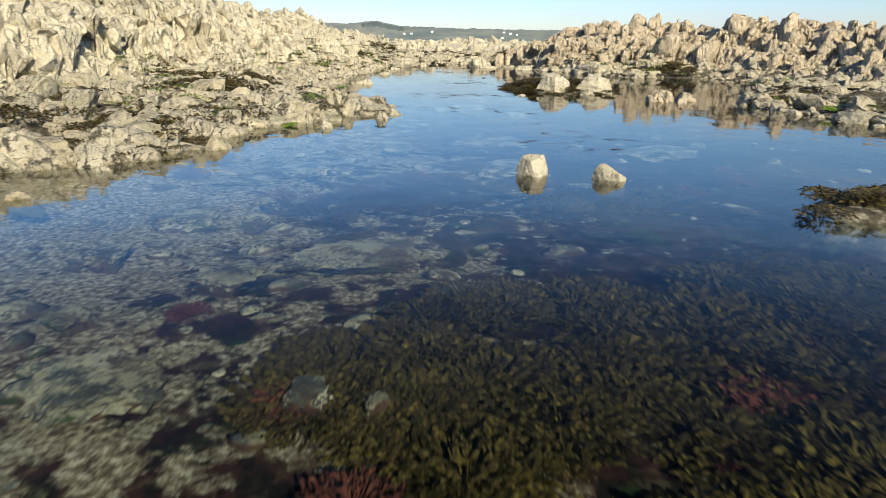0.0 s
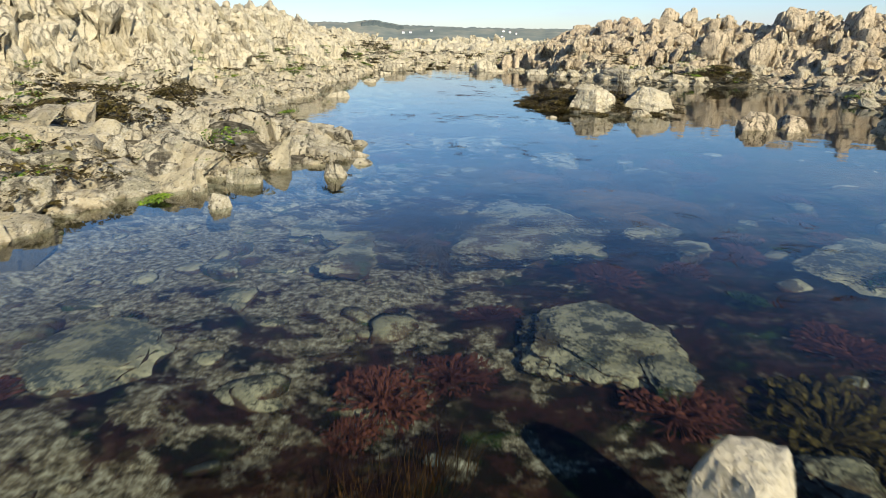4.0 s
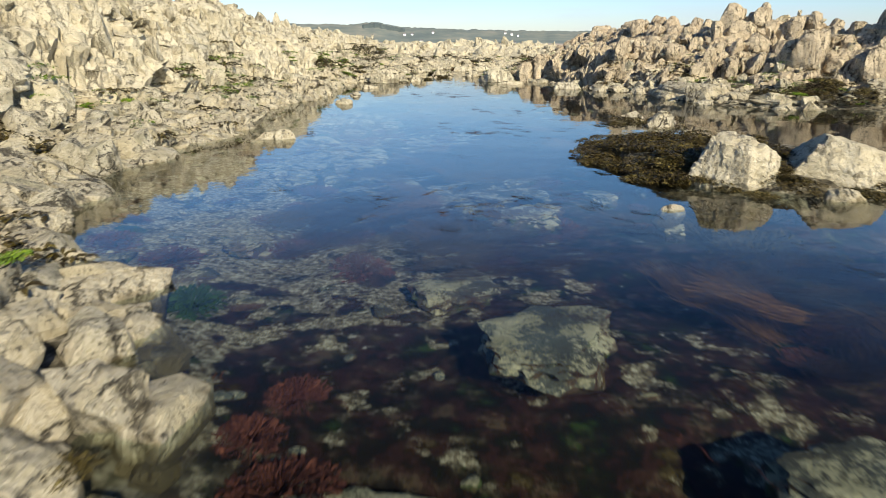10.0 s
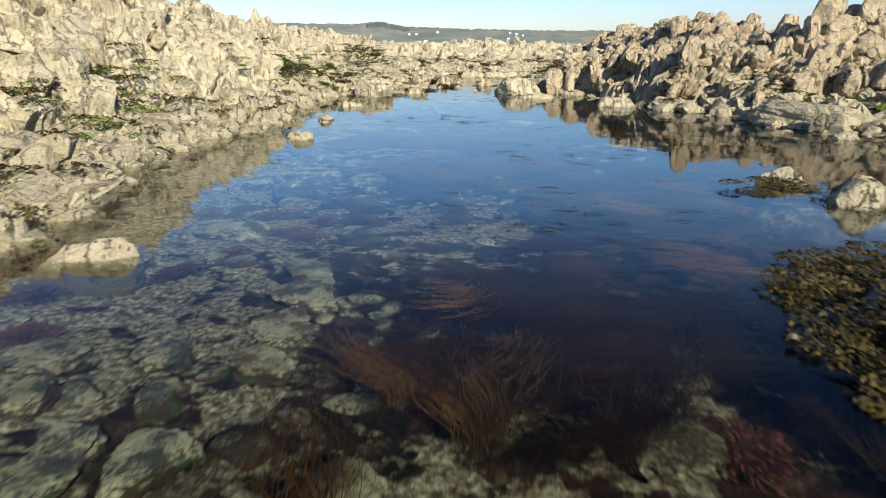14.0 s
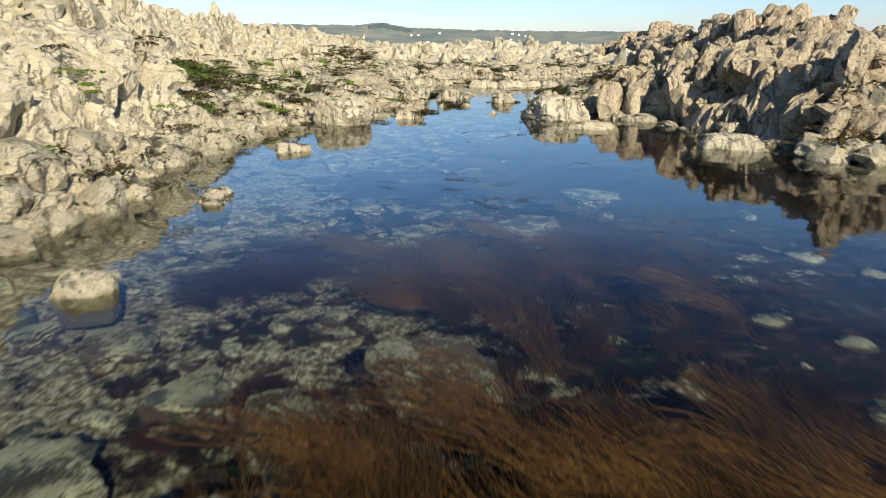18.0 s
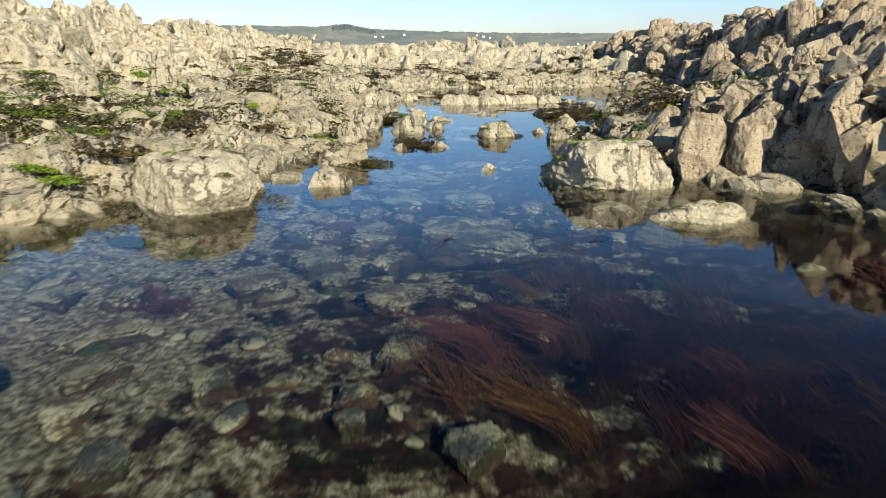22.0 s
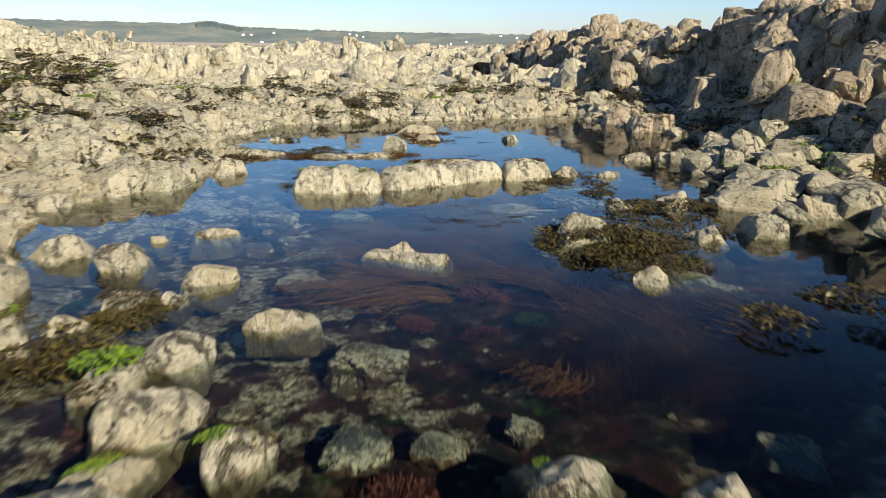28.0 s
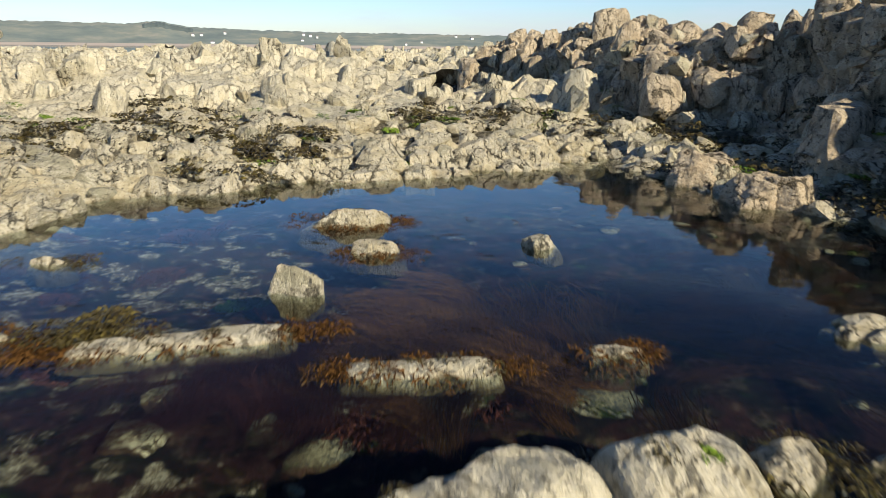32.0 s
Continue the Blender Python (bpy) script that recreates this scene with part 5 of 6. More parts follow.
def clump(name, meshes, x, y, z, s, label, category, group):
    ob = new(name, meshes[int(RNG.integers(len(meshes)))])
    ob.matrix_basis = pose(x, y, z, RNG.normal(0, 8), RNG.normal(0, 8), RNG.uniform(0, 360)) @ Matrix.Diagonal((s, s, s * RNG.uniform(0.7, 1.1), 1))
    return tagged(ob, label, category, group)


def weed_heap(name, spots, sizes, count, length, width, mat, label):
    """Tufts past counting, joined."""
    vs, fs, base = [], [], 0
    kinds = [blades(RNG, count, 0.2, length, width, 0.4, 0.06, False) for k in range(6)]
    for p, q in zip(spots, sizes):
        v, f = kinds[int(RNG.integers(6))]
        a = RNG.uniform(0, 6.283)
        turn = np.array([[math.cos(a), -math.sin(a), 0], [math.sin(a), math.cos(a), 0], [0, 0, 1]])
        vs.append(v @ turn.T * q + p)
        fs.append(f + base)
        base += len(v)
    ob = new(name, mesh_from(name, np.concatenate(vs), np.concatenate(fs), mat, True))
    return tagged(ob, label, "seaweed", kind="stuff")


def shore_weed():
    x, y = scatter(RNG, 60000, -9, 9, 2, 60)
    d = inside_distance(x, y, POOL)
    z = land(x, y)
    patch = fbm(x, y, 0.7, 3, 41)
    keep = (d < 0.12) & (d > -3.2 - np.clip(y - 44, 0, 6)) & (z < 0.65 + 0.05 * np.clip(y - 44, 0, 6)) & (patch > 0.57 + 0.03 * (x > 2.0))
    x, y, z, d = x[keep], y[keep], z[keep], d[keep]
    for k in range(95):
        clump("wrack_clump", WRACK_MESHES, x[k], y[k], max(z[k], -0.02) + 0.09, RNG.uniform(0.5, 1.2), "dark brown wrack draped over the shore stones", "seaweed", "wrack along the shore")
    rest = slice(95, 3300)
    spots = np.stack([x, y, np.maximum(z, -0.02) + RNG.uniform(0.05, 0.19, len(x))], 1)[rest]
    weed_heap("shore_wrack", spots, RNG.uniform(0.4, 1.0, len(spots)), 30, 0.10, 0.028, WRACK, "dark brown wrack tufts all along the stony shore")
    x, y = scatter(RNG, 12000, -9, 9, 2, 60)
    d = inside_distance(x, y, POOL)
    z = land(x, y)
    keep = (d < -0.05) & (d > -4.5 - np.clip(y - 44, 0, 6)) & (z < 0.8) & (fbm(x, y, 0.9, 3, 45) > 0.55)
    x, y, z = x[keep], y[keep], z[keep]
    for k in range(min(len(x), 270)):
        clump("green_weed_clump", GREEN_MESHES, x[k], y[k], z[k] + 0.08, RNG.uniform(0.5, 1.3), "bright green weed tuft between the stones", "seaweed", "green weed along the shore")
    tufts = np.stack([x, y, z + RNG.uniform(0.04, 0.17, len(x))], 1)[270:1150]
    weed_heap("shore_green_weed", tufts, RNG.uniform(0.35, 1.0, len(tufts)), 40, 0.06, 0.018, LETTUCE, "bright green weed tufts among the shore stones")
    spots = [(cx + RNG.normal(0, 0.35), cy + RNG.normal(0, 0.4)) for cx, cy in ((-5.2, 28.0), (-4.6, 28.1), (-4.3, 25.6), (-4.6, 24.6), (-3.6, 30.0), (-4.1, 22.8), (-4.2, 31.5), (-4.8, 32.5), (-3.8, 33.2), (-4.4, 34.4), (-3.4, 35.0), (-5.0, 36.2)) for k in range(26)]
    px, py = np.array(spots).T
    low = land(px, py) < 0.75
    px, py = px[low], py[low]
    weed_heap("shore_green_mat", np.stack([px, py, land(px, py) + RNG.uniform(0.08, 0.22, len(px))], 1), RNG.uniform(0.4, 1.0, len(px)), 60, 0.06, 0.018, LETTUCE, "yellow green weed mats among the shore stones")
    px, py = px + RNG.normal(0, 0.12, len(px)), py + RNG.normal(0, 0.12, len(px))
    weed_heap("shore_dark_mat", np.stack([px, py, land(px, py) + RNG.uniform(0.05, 0.2, len(px))], 1), RNG.uniform(0.5, 1.2, len(px)), 60, 0.09, 0.02, WRACK, "dark brown wrack mats among the shore stones")
    for x, y, z, q in ((-3.1, 31.7, 0.30, 1.3), (-2.9, 31.65, 0.22, 1.2), (-3.3, 31.6, 0.2, 1.2),
                       (-0.3, 37.35, 0.15, 1.1), (-2.15, 9.35, 0.02, 1.0), (-1.5, 35.5, 0.15, 1.0), (0.95, 36.1, 0.1, 0.7), (2.4, 35.5, 0.32, 1.0), (2.5, 35.6, 0.3, 0.9), (-1.95, 13.0, 0.3, 0.8), (1.1, 41.0, 0.1, 0.6)):
        clump("green_weed_clump", GREEN_MESHES, x, y, z, q, "bright green weed tuft on top of a rock", "seaweed", "green weed on the rocks")


def boulder_weed():
    """Tufts lying on the boulders, each at the height of the stone under it."""
    more = []
    for seed, green, brown in ((28, 26, 22), (541, 0, 14), (551, 5, 4), (552, 8, 4), (550, 1, 2), (540, 1, 5), (559, 0, 9), (574, 0, 8), (575, 0, 6), (561, 3, 3), (514, 1, 5), (505, 2, 5), (518, 0, 7), (509, 0, 5), (562, 5, 2), (582, 1, 2), (534, 2, 6), (541, 1, 9), (540, 0, 5), (550, 1, 5), (572, 2, 4), (547, 1, 4), (302, 0, 7), (306, 0, 9), (304, 0, 5), (307, 1, 8), (38, 3, 5), (39, 2, 6), (40, 1, 2), (527, 0, 5), (504, 1, 4), (508, 1, 4), (520, 2, 5), (539, 1, 4), (537, 3, 3), (226, 1, 3), (29, 2, 6), (535, 1, 6), (340, 4, 10), (524, 0, 3)):
        ob = STONE_OF[seed]
        m = ob.matrix_basis
        net = BVHTree.FromPolygons([m @ v.co for v in ob.data.vertices], [p.vertices[:] for p in ob.data.polygons])
        w, d = ob["span"]
        for k in range(green + brown):
            u, v = (RNG.normal(-0.10, 0.15), RNG.normal(0.14, 0.11)) if k < green else (RNG.uniform(-0.48, 0.48), RNG.uniform(-0.3, 0.45))
            p = m @ Vector((u * w, v * d, 0))
            hit = net.ray_cast(Vector((p.x, p.y, 4)), Vector((0, 0, -1)))[0]
            if hit is None or hit.z < -0.03:
                continue
            if k < green:
                clump("green_weed_clump", GREEN_MESHES, p.x, p.y, hit.z - 0.005, RNG.uniform(0.3, 0.6) * (1.2 if seed == 28 else 1.0), "bright green weed tuft on top of a rock", "seaweed", "green weed on the rocks")
            elif k > green:
                more.append((p.x, p.y, hit.z - 0.012))
            else:
                clump("wrack_clump", WRACK_MESHES, p.x, p.y, hit.z - 0.015, RNG.uniform(0.2, 0.42), "dark brown wrack clinging to a boulder", "seaweed", "wrack on the boulders")
    weed_heap("boulder_wrack", np.array(more), RNG.uniform(0.22, 0.45, len(more)), 110, 0.075, 0.014, WRACK, "dark brown wrack tufts clinging to the boulders")


def fringe():
    """Weed round the foot of low rocks, at the level of the water."""
    for mat, seeds, colour in ((KELP, (302, 301, 304, 306, 307, 309), "rust brown"), (WRACK, (38, 39, 40, 41, 584, 585, 324, 540, 541, 550, 534, 527, 308, 568), "dark brown")):
        spots = []
        for k in seeds:
            ob = STONE_OF[k]
            w, d = ob["span"]
            for q in range(int(50 * (w + d))):
                a = RNG.uniform(0, 6.283)
                if mat is WRACK and math.sin(a) < 0 and q % 3:
                    continue
                r = RNG.uniform(0.46, 0.68)
                p = ob.matrix_basis @ Vector((w * r * math.cos(a), d * r * math.sin(a), 0))
                spots.append((p.x, p.y, RNG.uniform(-0.05, 0.015)))
        weed_heap("rock_fringe_weed", np.array(spots), RNG.uniform(0.25, 0.5, len(spots)), 40, 0.13, 0.014, mat, colour + " weed fringing the low rocks at the water line")


def isle_weed():
    """Wrack covering the low rock islets."""
    extra = []
    for cx, cy, rx, ry, n in ((2.55, 17.5, 0.95, 1.6, 240), (2.25, 16.5, 0.5, 0.4, 34), (3.1, 16.75, 1.3, 0.35, 40), (3.2, 15.75, 0.8, 0.2, 12), (3.05, 4.6, 0.5, 0.4, 16), (2.95, 39.05, 0.75, 0.2, 26), (2.75, 38.6, 0.5, 0.35, 26), (3.2, 40.98, 0.45, 0.08, 5), (3.45, 40.5, 0.35, 0.2, 4), (-0.43, 38.2, 0.14, 0.12, 7), (-0.22, 35.1, 0.12, 0.08, 5), (0.15, 34.95, 0.12, 0.08, 5), (-0.6, 33.6, 0.2, 0.12, 7), (-0.6, 37.75, 0.16, 0.2, 8), (3.7, 39.85, 0.5, 0.12, 9), (-3.6, 7.5, 1.0, 0.9, 36), (0.85, 43.3, 0.35, 0.1, 6), (-0.3, 43.2, 0.35, 0.15, 6), (3.6, 37.4, 0.8, 0.3, 12), (3.0, 21.1, 0.5, 0.3, 10)):
        for k in range(n):
            a, r = RNG.uniform(0, 6.283), math.sqrt(RNG.random())
            x, y = cx + rx * r * math.cos(a), cy + ry * r * math.sin(a)
            z = max(float(shore(np.array([x]), np.array([y]))[0]), -0.03)
            if k % 5:
                extra.append((x, y, z + RNG.uniform(0.01, 0.09)))
                continue
            clump("wrack_clump", WRACK_MESHES, x, y, z + 0.03, RNG.uniform(0.45, 0.9), "dark glossy wrack heaped on a low islet", "seaweed", "wrack on the islets")

    weed_heap("islet_wrack", np.array(extra), RNG.uniform(0.45, 0.9, len(extra)), 120, 0.075, 0.014, WRACK, "dark wrack fronds spread over the low islets")


def meadow():
    """Wrack growing under water."""
    for cx, cy, rx, ry, n in ((1.3, 2.5, 1.9, 1.1, 90), (2.6, 3.6, 0.9, 0.8, 20), (2.4, 15.2, 0.6, 0.8, 10), (1.4, 6.2, 0.8, 0.6, 12)):
        for k in range(n):
            a, r = RNG.uniform(0, 6.283), math.sqrt(RNG.random())
            x, y = cx + rx * r * math.cos(a), cy + ry * r * math.sin(a)
            z = float(shore(np.array([x]), np.array([y]))[0])
            clump("sunken_wrack", MEADOW_MESHES, x, y, min(z + 0.02, -0.20), RNG.uniform(0.7, 1.2), "olive brown wrack swaying under the water", "seaweed", "wrack under the water")


def bed_tufts():
    """Small burgundy and green weeds growing between the sunken stones."""
    x, y = scatter(RNG, 4000, -3.2, 3.6, 1.0, 46)
    z = shore(x, y)
    keep = (inside_distance(x, y, POOL) > 0.5) & (fbm(x, y, 0.55, 2, 77) > 0.47) & (z < -0.16)
    x, y, z = x[keep], y[keep], z[keep]
    for k in range(min(230, len(x))):
        clump("red_weed_tuft", RED_MESHES, x[k], y[k], z[k] + 0.03, RNG.uniform(0.5, 1.1), "dark burgundy weed tuft on the pool bed", "seaweed", "red weed on the bed")
    for k in range(230, min(255, len(x))):
        clump("green_weed_tuft", SUNK_GREEN_MESHES, x[k], y[k], z[k] + 0.05, RNG.uniform(0.5, 1.0), "green weed tuft on the pool bed", "seaweed", "green weed on the bed")


def streamers(x, y, w, d, heading, n, mat, label, length=0.9, z=-0.07, spread=0.14, more=8.0):
    """A bed of long thin weed combed by the current."""
    n = int(n * more)
    locks = max(3, n // 90) if spread > 0.01 else n // 2
    kx, ky = RNG.normal(0, w * 0.34, locks), RNG.normal(0, d * 0.34, locks)
    turn = radians(heading) + 3.0 * (vnoise(kx + x, ky + y, 0.8, 5) - 0.5) + RNG.normal(0, 0.3, locks)
    curl, deep, swell = RNG.normal(0, 0.7, locks), RNG.uniform(-spread, 0.0, locks), RNG.uniform(0, 6.283, locks)
    own = RNG.integers(0, locks, n)
    px, py = kx[own] + RNG.normal(0, 0.035, n), ky[own] + RNG.normal(0, 0.035, n)
    head, bend = turn[own] + RNG.normal(0, 0.13, n), curl[own] + RNG.normal(0, 0.25, n)
    wide, pz = RNG.uniform(0.0007, 0.0019, n), deep[own] + RNG.uniform(-0.2, 0.2, n) * spread
    wave, phase, long = RNG.uniform(0.3, 0.6, n), swell[own] + RNG.normal(0, 0.4, n), length * RNG.uniform(0.4, 1.2, n)
    count, rows = 7, []
    for q in range(count):
        f = q / (count - 1)
        a = head + bend * f + wave * np.sin(phase + 5 * f)
        rise = 0.05 * f * min(1, spread * 10)
        rows.append(np.stack([px - wide * np.sin(a), py + wide * np.cos(a), pz + rise], 1))
        rows.append(np.stack([px + wide * np.sin(a), py - wide * np.cos(a), pz + rise + 0.002], 1))
        px, py = px + long / count * np.cos(a), py + long / count * np.sin(a)
    vs = np.stack(rows, 1).reshape(-1, 3)
    base = (np.arange(n) * 2 * count)[:, None, None]
    fs = (base + np.array([(2 * q, 2 * q + 1, 2 * q + 3, 2 * q + 2) for q in range(count - 1)])[None]).reshape(-1, 4)
    ob = new("weed_bed", mesh_from("weed_bed", vs, fs, mat, True))
    ob.location = (x, y, z)
    return tagged(ob, label, "seaweed", "streaming weed beds", "stuff")


BROWN = "rust brown thread weed streaming under the water"
shore_weed()
boulder_weed()
fringe()
isle_weed()
meadow()
bed_tufts()
streamers(-0.21, 9.19, 0.76, 0.65, 0, 180, KELP, BROWN)
streamers(1.36, 10.39, 0.77, 0.68, 20, 240, KELP, BROWN)
streamers(0.43, 10.72, 0.94, 0.59, 0, 165, KELP, BROWN)
streamers(-0.30, 14.60, 1.10, 0.90, 50, 260, KELP, BROWN)
streamers(0.38, 18.06, 1.61, 1.84, 60, 450, KELP, BROWN)
streamers(0.13, 18.15, 1.27, 1.97, 70, 510, KELP, BROWN)
streamers(-0.11, 21.96, 0.85, 1.21, 100, 300, KELP, BROWN)
streamers(1.14, 21.06, 0.72, 1.00, 30, 240, KELP, BROWN)
streamers(-0.03, 24.45, 0.83, 0.85, 90, 390, KELP, BROWN)
streamers(1.06, 24.95, 0.92, 1.03, 20, 330, KELP, BROWN)
streamers(-1.35, 24.52, 0.71, 0.66, 40, 240, RED, "dark red weed tufts under the water")
streamers(1.76, 27.35, 1.19, 2.39, 20, 420, KELP, BROWN)
streamers(0.97, 27.58, 1.30, 0.95, 25, 360, KELP, BROWN)
streamers(0.30, 28.86, 0.85, 0.82, 90, 50, KELP, BROWN)
streamers(0.13, 35.08, 0.95, 0.51, 0, 60, KELP, BROWN)
streamers(1.68, 39.09, 0.91, 1.31, 90, 390, KELP, BROWN)
streamers(2.30, 37.45, 1.00, 0.70, 10, 360, KELP, BROWN)
streamers(2.62, 37.13, 1.02, 0.77, 0, 390, KELP, BROWN)
streamers(1.82, 39.85, 0.83, 1.12, 90, 300, KELP, BROWN)
streamers(2.88, 42.78, 1.09, 0.98, 95, 330, KELP, BROWN)
streamers(4.27, 42.66, 1.27, 1.91, 20, 480, KELP, BROWN)
streamers(1.32, 42.58, 1.16, 0.72, 10, 330, RED, "dark red weed tufts under the water")
streamers(2.14, 42.47, 1.20, 0.57, 0, 225, KELP, BROWN)
streamers(0.90, 20.90, 0.50, 0.50, 60, 120, KELP, BROWN, 0.6)
streamers(1.50, 21.60, 0.60, 0.50, 150, 140, KELP, BROWN, 0.6)
streamers(2.00, 22.30, 0.50, 0.50, 20, 120, KELP, BROWN, 0.6)
streamers(1.20, 22.70, 0.50, 0.60, 100, 140, KELP, BROWN, 0.6)
streamers(0.50, 22.40, 0.40, 0.50, 80, 110, KELP, BROWN, 0.6)
streamers(1.70, 20.40, 0.50, 0.40, 30, 110, KELP, BROWN, 0.6)
streamers(2.30, 20.90, 0.50, 0.50, 160, 100, KELP, BROWN, 0.6)
streamers(1.60, 13.60, 0.50, 0.50, 120, 100, KELP, BROWN, 0.6)
streamers(1.90, 12.90, 0.50, 0.50, 40, 100, KELP, BROWN, 0.6)
streamers(1.50, 29.60, 0.40, 0.40, 60, 60, KELP, BROWN, 0.6)
streamers(1.00, 29.20, 0.90, 0.80, 70, 260, RED, "dark red weed tufts under the water", 0.6)
streamers(1.75, 29.00, 0.90, 0.80, 20, 260, RED, "dark red weed tufts under the water", 0.6)
streamers(1.40, 28.50, 0.90, 0.60, 120, 200, RED, "dark red weed tufts under the water", 0.6)


streamers(-0.5, 27.3, 1.5, 0.8, 10, 420, RED, "dark red weed tufts under the water", 0.5)
streamers(-0.5, 5.8, 0.8, 0.6, 20, 220, KELP, BROWN, 0.5, -0.12)
streamers(-0.9, 5.3, 0.7, 0.6, 60, 200, RED, "dark red weed tufts under the water", 0.5, -0.12)
streamers(-0.9, 15.25, 1.1, 0.6, 20, 200, KELP, BROWN, 0.7)
streamers(1.45, 28.3, 0.8, 0.9, 60, 320, KELP, BROWN, 0.7)
streamers(2.3, 13.7, 1.0, 0.7, 30, 260, KELP, BROWN, 0.7)
streamers(1.95, 37.40, 0.7, 0.5, 15, 300, KELP, BROWN, 0.7, -0.07)
streamers(2.35, 37.2, 1.0, 0.6, 5, 420, KELP, BROWN, 0.8, -0.07)
streamers(2.9, 37.35, 0.8, 0.6, -10, 320, KELP, BROWN, 0.8, -0.07)
streamers(1.75, 39.6, 0.8, 0.7, 95, 400, KELP, BROWN, 0.8, -0.07)

for k in range(16):
    bx, by = RNG.uniform(0.0, 2.4), RNG.uniform(8, 31)
    streamers(bx, by, RNG.uniform(0.4, 0.9), RNG.uniform(0.4, 0.9), RNG.uniform(0, 180), 70, KELP, BROWN, 0.6)

FLOAT = "thin dark weed strands floating on the water"
for fx, fy, fw, fd, fn in ((0.3, 15.3, 1.8, 1.0, 60), (0.6, 20.0, 1.6, 1.5, 60), (0.7, 12.2, 1.4, 0.8, 40), (-0.2, 26.8, 1.5, 1.5, 40), (0.5, 30.5, 1.5, 1.2, 30), (2.6, 44.6, 2.0, 1.0, 60), (1.2, 23.0, 1.4, 1.2, 30), (1.6, 8.2, 1.4, 1.2, 40), (2.0, 39.9, 1.2, 0.5, 60)):
    streamers(fx, fy, fw, fd, 8, fn, RED, FLOAT, 0.22, 0.004, 0.001, 1.0)


# ---- sea, far coast ----
def polar(name, a0, a1, na, radii, height, mat):
    az = np.radians(np.linspace(a0, a1, na))
    ga, gr = np.meshgrid(az, np.asarray(radii, float))
    x, y = gr * np.sin(ga), gr * np.cos(ga)
    verts = np.stack([x, y, height(np.degrees(ga), gr)], -1).reshape(-1, 3)
    a = np.arange(ga.size).reshape(ga.shape)
    faces = np.stack([a[:-1, :-1], a[:-1, 1:], a[1:, 1:], a[1:, :-1]], -1).reshape(-1, 4)[:, ::-1]
    return new(name, mesh_from(name, verts, faces, mat, True))


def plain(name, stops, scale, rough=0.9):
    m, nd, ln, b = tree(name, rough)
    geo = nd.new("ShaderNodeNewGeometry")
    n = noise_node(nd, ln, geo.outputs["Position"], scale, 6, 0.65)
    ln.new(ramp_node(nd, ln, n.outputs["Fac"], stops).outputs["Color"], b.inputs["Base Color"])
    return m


# distance haze is mixed into the field and wood greens: greyed and blued
HILL = plain("hazed_fields", [(0.35, (0.14, 0.175, 0.165)), (0.48, (0.19, 0.22, 0.195)), (0.58, (0.25, 0.262, 0.215)), (0.68, (0.33, 0.31, 0.26))], 0.012)
WOOD = plain("hazed_wood", [(0.3, (0.075, 0.10, 0.105)), (0.7, (0.125, 0.155, 0.145))], 0.05)
SAND = plain("far_sand", [(0.3, (0.42, 0.34, 0.27)), (0.7, (0.55, 0.46, 0.37))], 0.01)
WALLS = plain("white_render", [(0.3, (0.72, 0.72, 0.70)), (0.7, (0.82, 0.82, 0.80))], 0.4)
SLATE = plain("slate", [(0.3, (0.12, 0.12, 0.13)), (0.7, (0.2, 0.19, 0.19))], 0.4)
SEA = water_material("sea_water", (0.05, 0.12, 0.16), 0.6)


def hill_height(a, r):
    px = np.interp(a, [-60, -20, -8, -5.6, -3.6, 4, 10, 20, 30, 45, 80], [30, 28, 27, 32, 24, 20, 19, 18, 15, 12, 8])
    lift = np.clip((r - 1250) / 450, 0, 1)
    rough = (fbm(a * 30, r * 0.05, 0.2, 4, 51) - 0.5) * 7
    top = px / 1158 * 1700 + 1.2 + rough
    return -6 + (top + 6) * lift * lift * (3 - 2 * lift) * np.where(r > 2100, 0.8, 1.0)


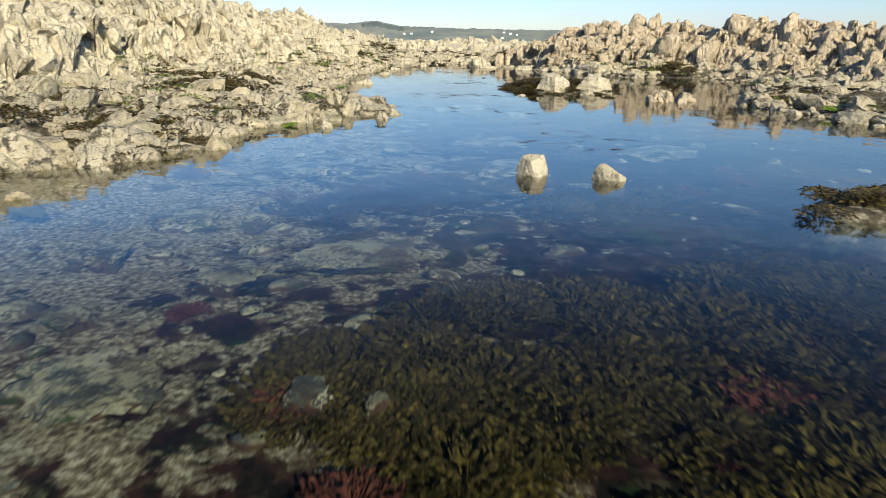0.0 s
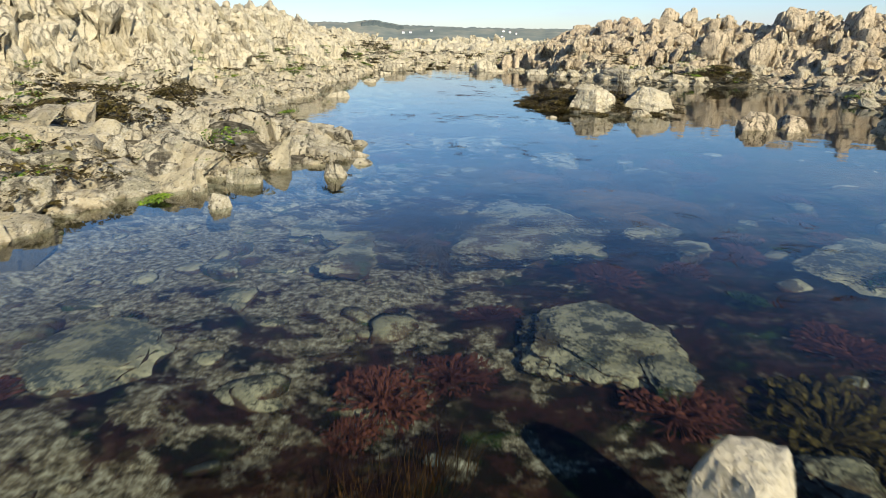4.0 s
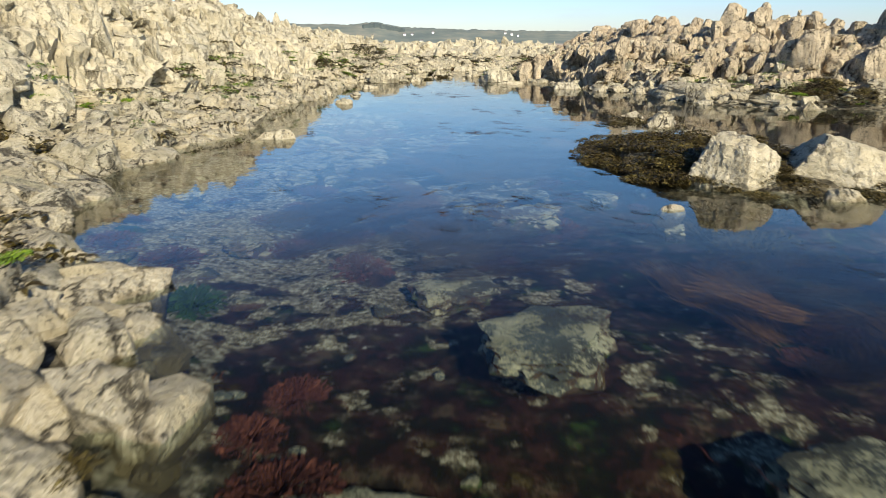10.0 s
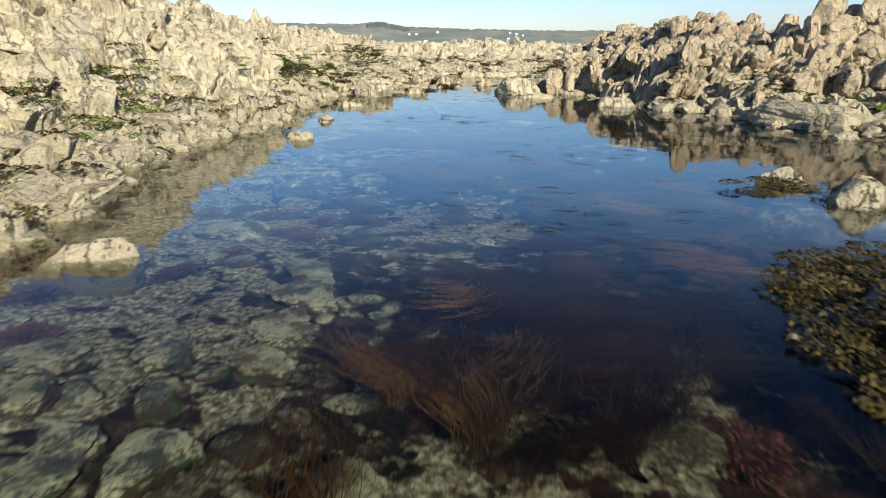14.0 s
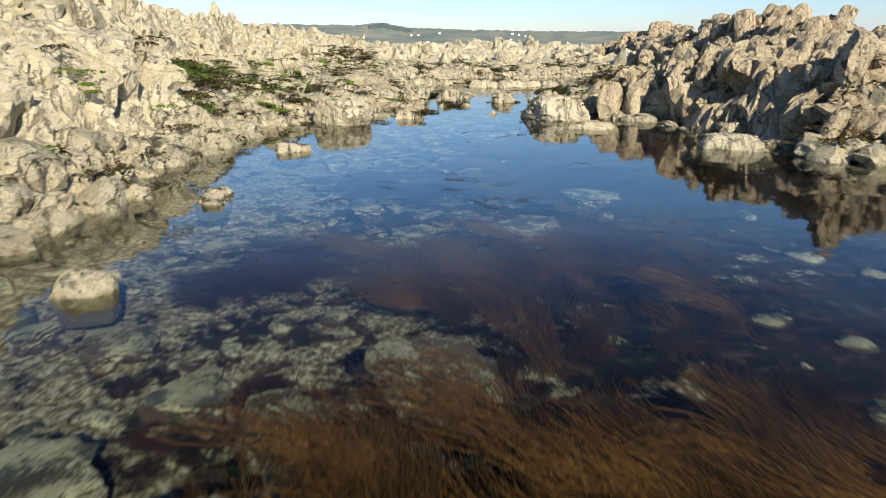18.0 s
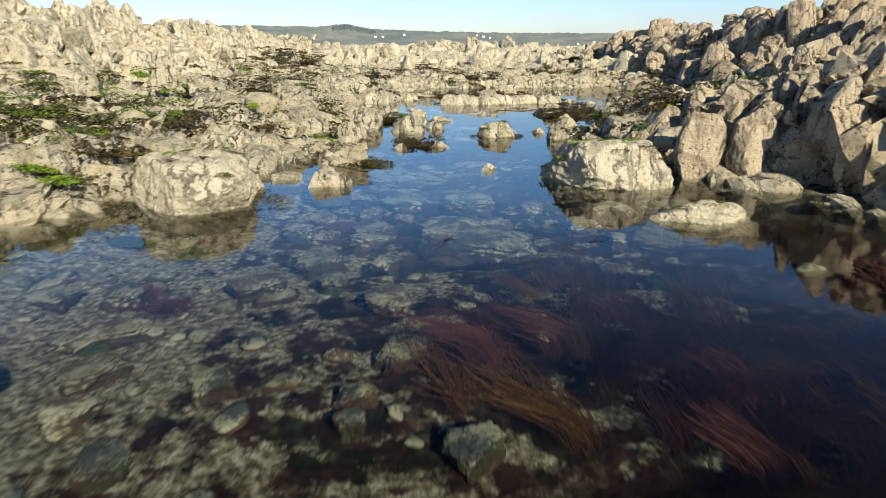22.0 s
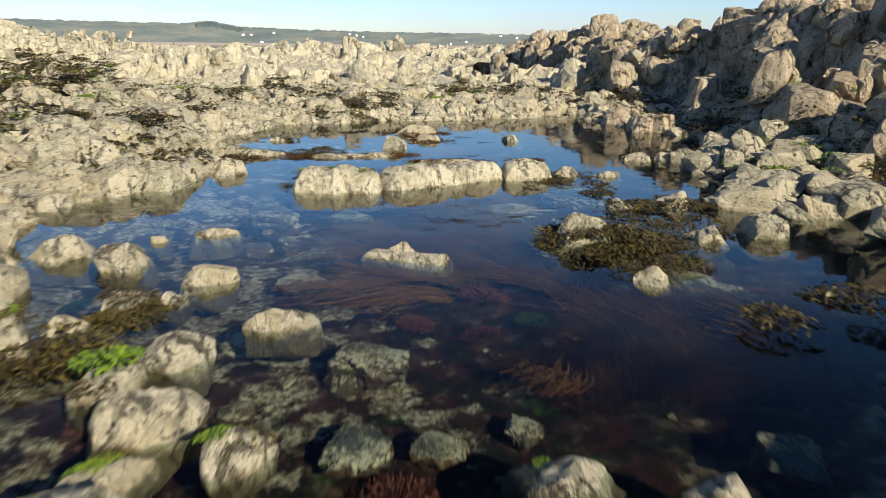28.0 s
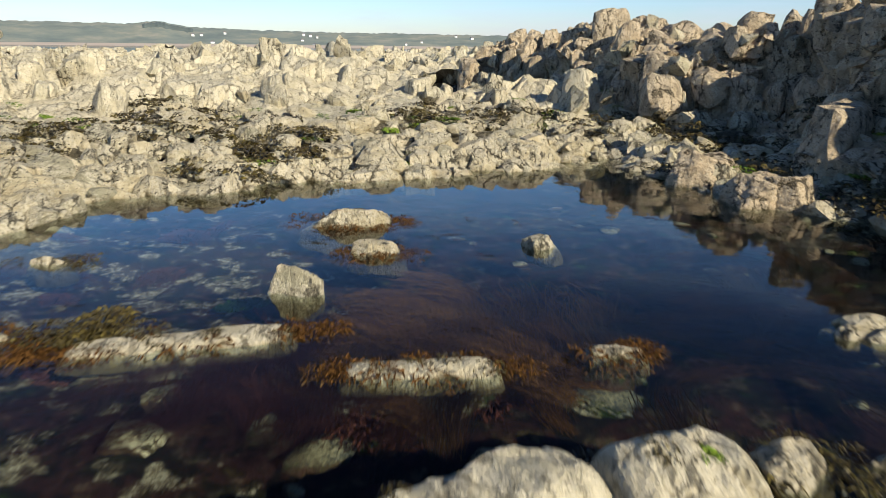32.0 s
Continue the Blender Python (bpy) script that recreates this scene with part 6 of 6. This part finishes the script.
hills = tagged(polar("backdrop", -75, 85, 640, (1230, 1300, 1380, 1460, 1540, 1620, 1700, 1900, 2200), hill_height, HILL), "low green coastal hills with fields across the bay, haze in their colour", "hills", kind="structure")
wood = tagged(polar("backdrop_wood", -6.7, -3.2, 70, (1500, 1540, 1580, 1620, 1680, 1760), lambda a, r: -4 + np.clip((r - 1490) / 60, 0, 1) * (40 + 3 * np.clip(1 - np.abs(a + 5.6), 0, 1) - 4.5 * np.clip(a + 5.2, 0, 3) + 7 * fbm(a * 40, r * 0.1, 0.2, 3, 57)), WOOD), "dark wooded headland on the far coast, haze in its colour", "wood", kind="structure")
beach = tagged(polar("beach", -75, 85, 120, (1080, 1150, 1240, 1300), lambda a, r: -3.4 + (r - 1080) / 220 * 4.0, SAND), "pale sandy beach along the far shore", "beach", kind="structure")
sea = tagged(polar("sea", -180, 180, 121, (110, 250, 600, 1200), lambda a, r: -3 + 0 * r, SEA), "calm blue sea of the bay", "sea", kind="structure")


def house_at(a, r, w, seed):
    x, y = r * math.sin(radians(a)), r * math.cos(radians(a))
    z = float(hill_height(np.array([a]), np.array([r]))[0])
    home = new("house")
    home.matrix_basis = pose(x, y, z - 1, 0, 0, -a + 20 * (seed % 3 - 1))
    d, h, g = w * 0.6, 3.4, 2.0
    bm = bmesh.new()
    bmesh.ops.create_cube(bm, size=1)
    for v in bm.verts:
        v.co = (v.co.x * w, v.co.y * d, (v.co.z + 0.5) * (h + 1))
    me = bpy.data.meshes.new("wall")
    bm.to_mesh(me)
    bm.free()
    me.materials.append(WALLS)
    wall = new("wall", me)
    wall.parent = home
    e = 0.5
    top = h + 1
    pts = [(-w / 2 - e, -d / 2 - e, top - 0.2), (w / 2 + e, -d / 2 - e, top - 0.2), (w / 2 + e, d / 2 + e, top - 0.2), (-w / 2 - e, d / 2 + e, top - 0.2), (-w / 2 - e, 0, top + g), (w / 2 + e, 0, top + g)]
    me = bpy.data.meshes.new("roof")
    me.from_pydata(pts, [], [(0, 1, 5, 4), (2, 3, 4, 5), (1, 2, 5), (3, 0, 4), (3, 2, 1, 0)])
    me.materials.append(SLATE)
    roof = new("roof", me)
    roof.parent = home
    tagged(home, "small white house with a slate roof on the far hillside", "house", "houses across the bay")


for k in range(26):
    house_at(float(RNG.choice([-4.2, -3.2, -1.0, 0.2, 2.2, 5.5, 6.2, 14, 18, 22, 26, 28, 31])) + RNG.normal(0, 0.9), RNG.uniform(1330, 1560), RNG.uniform(3, 6), k)
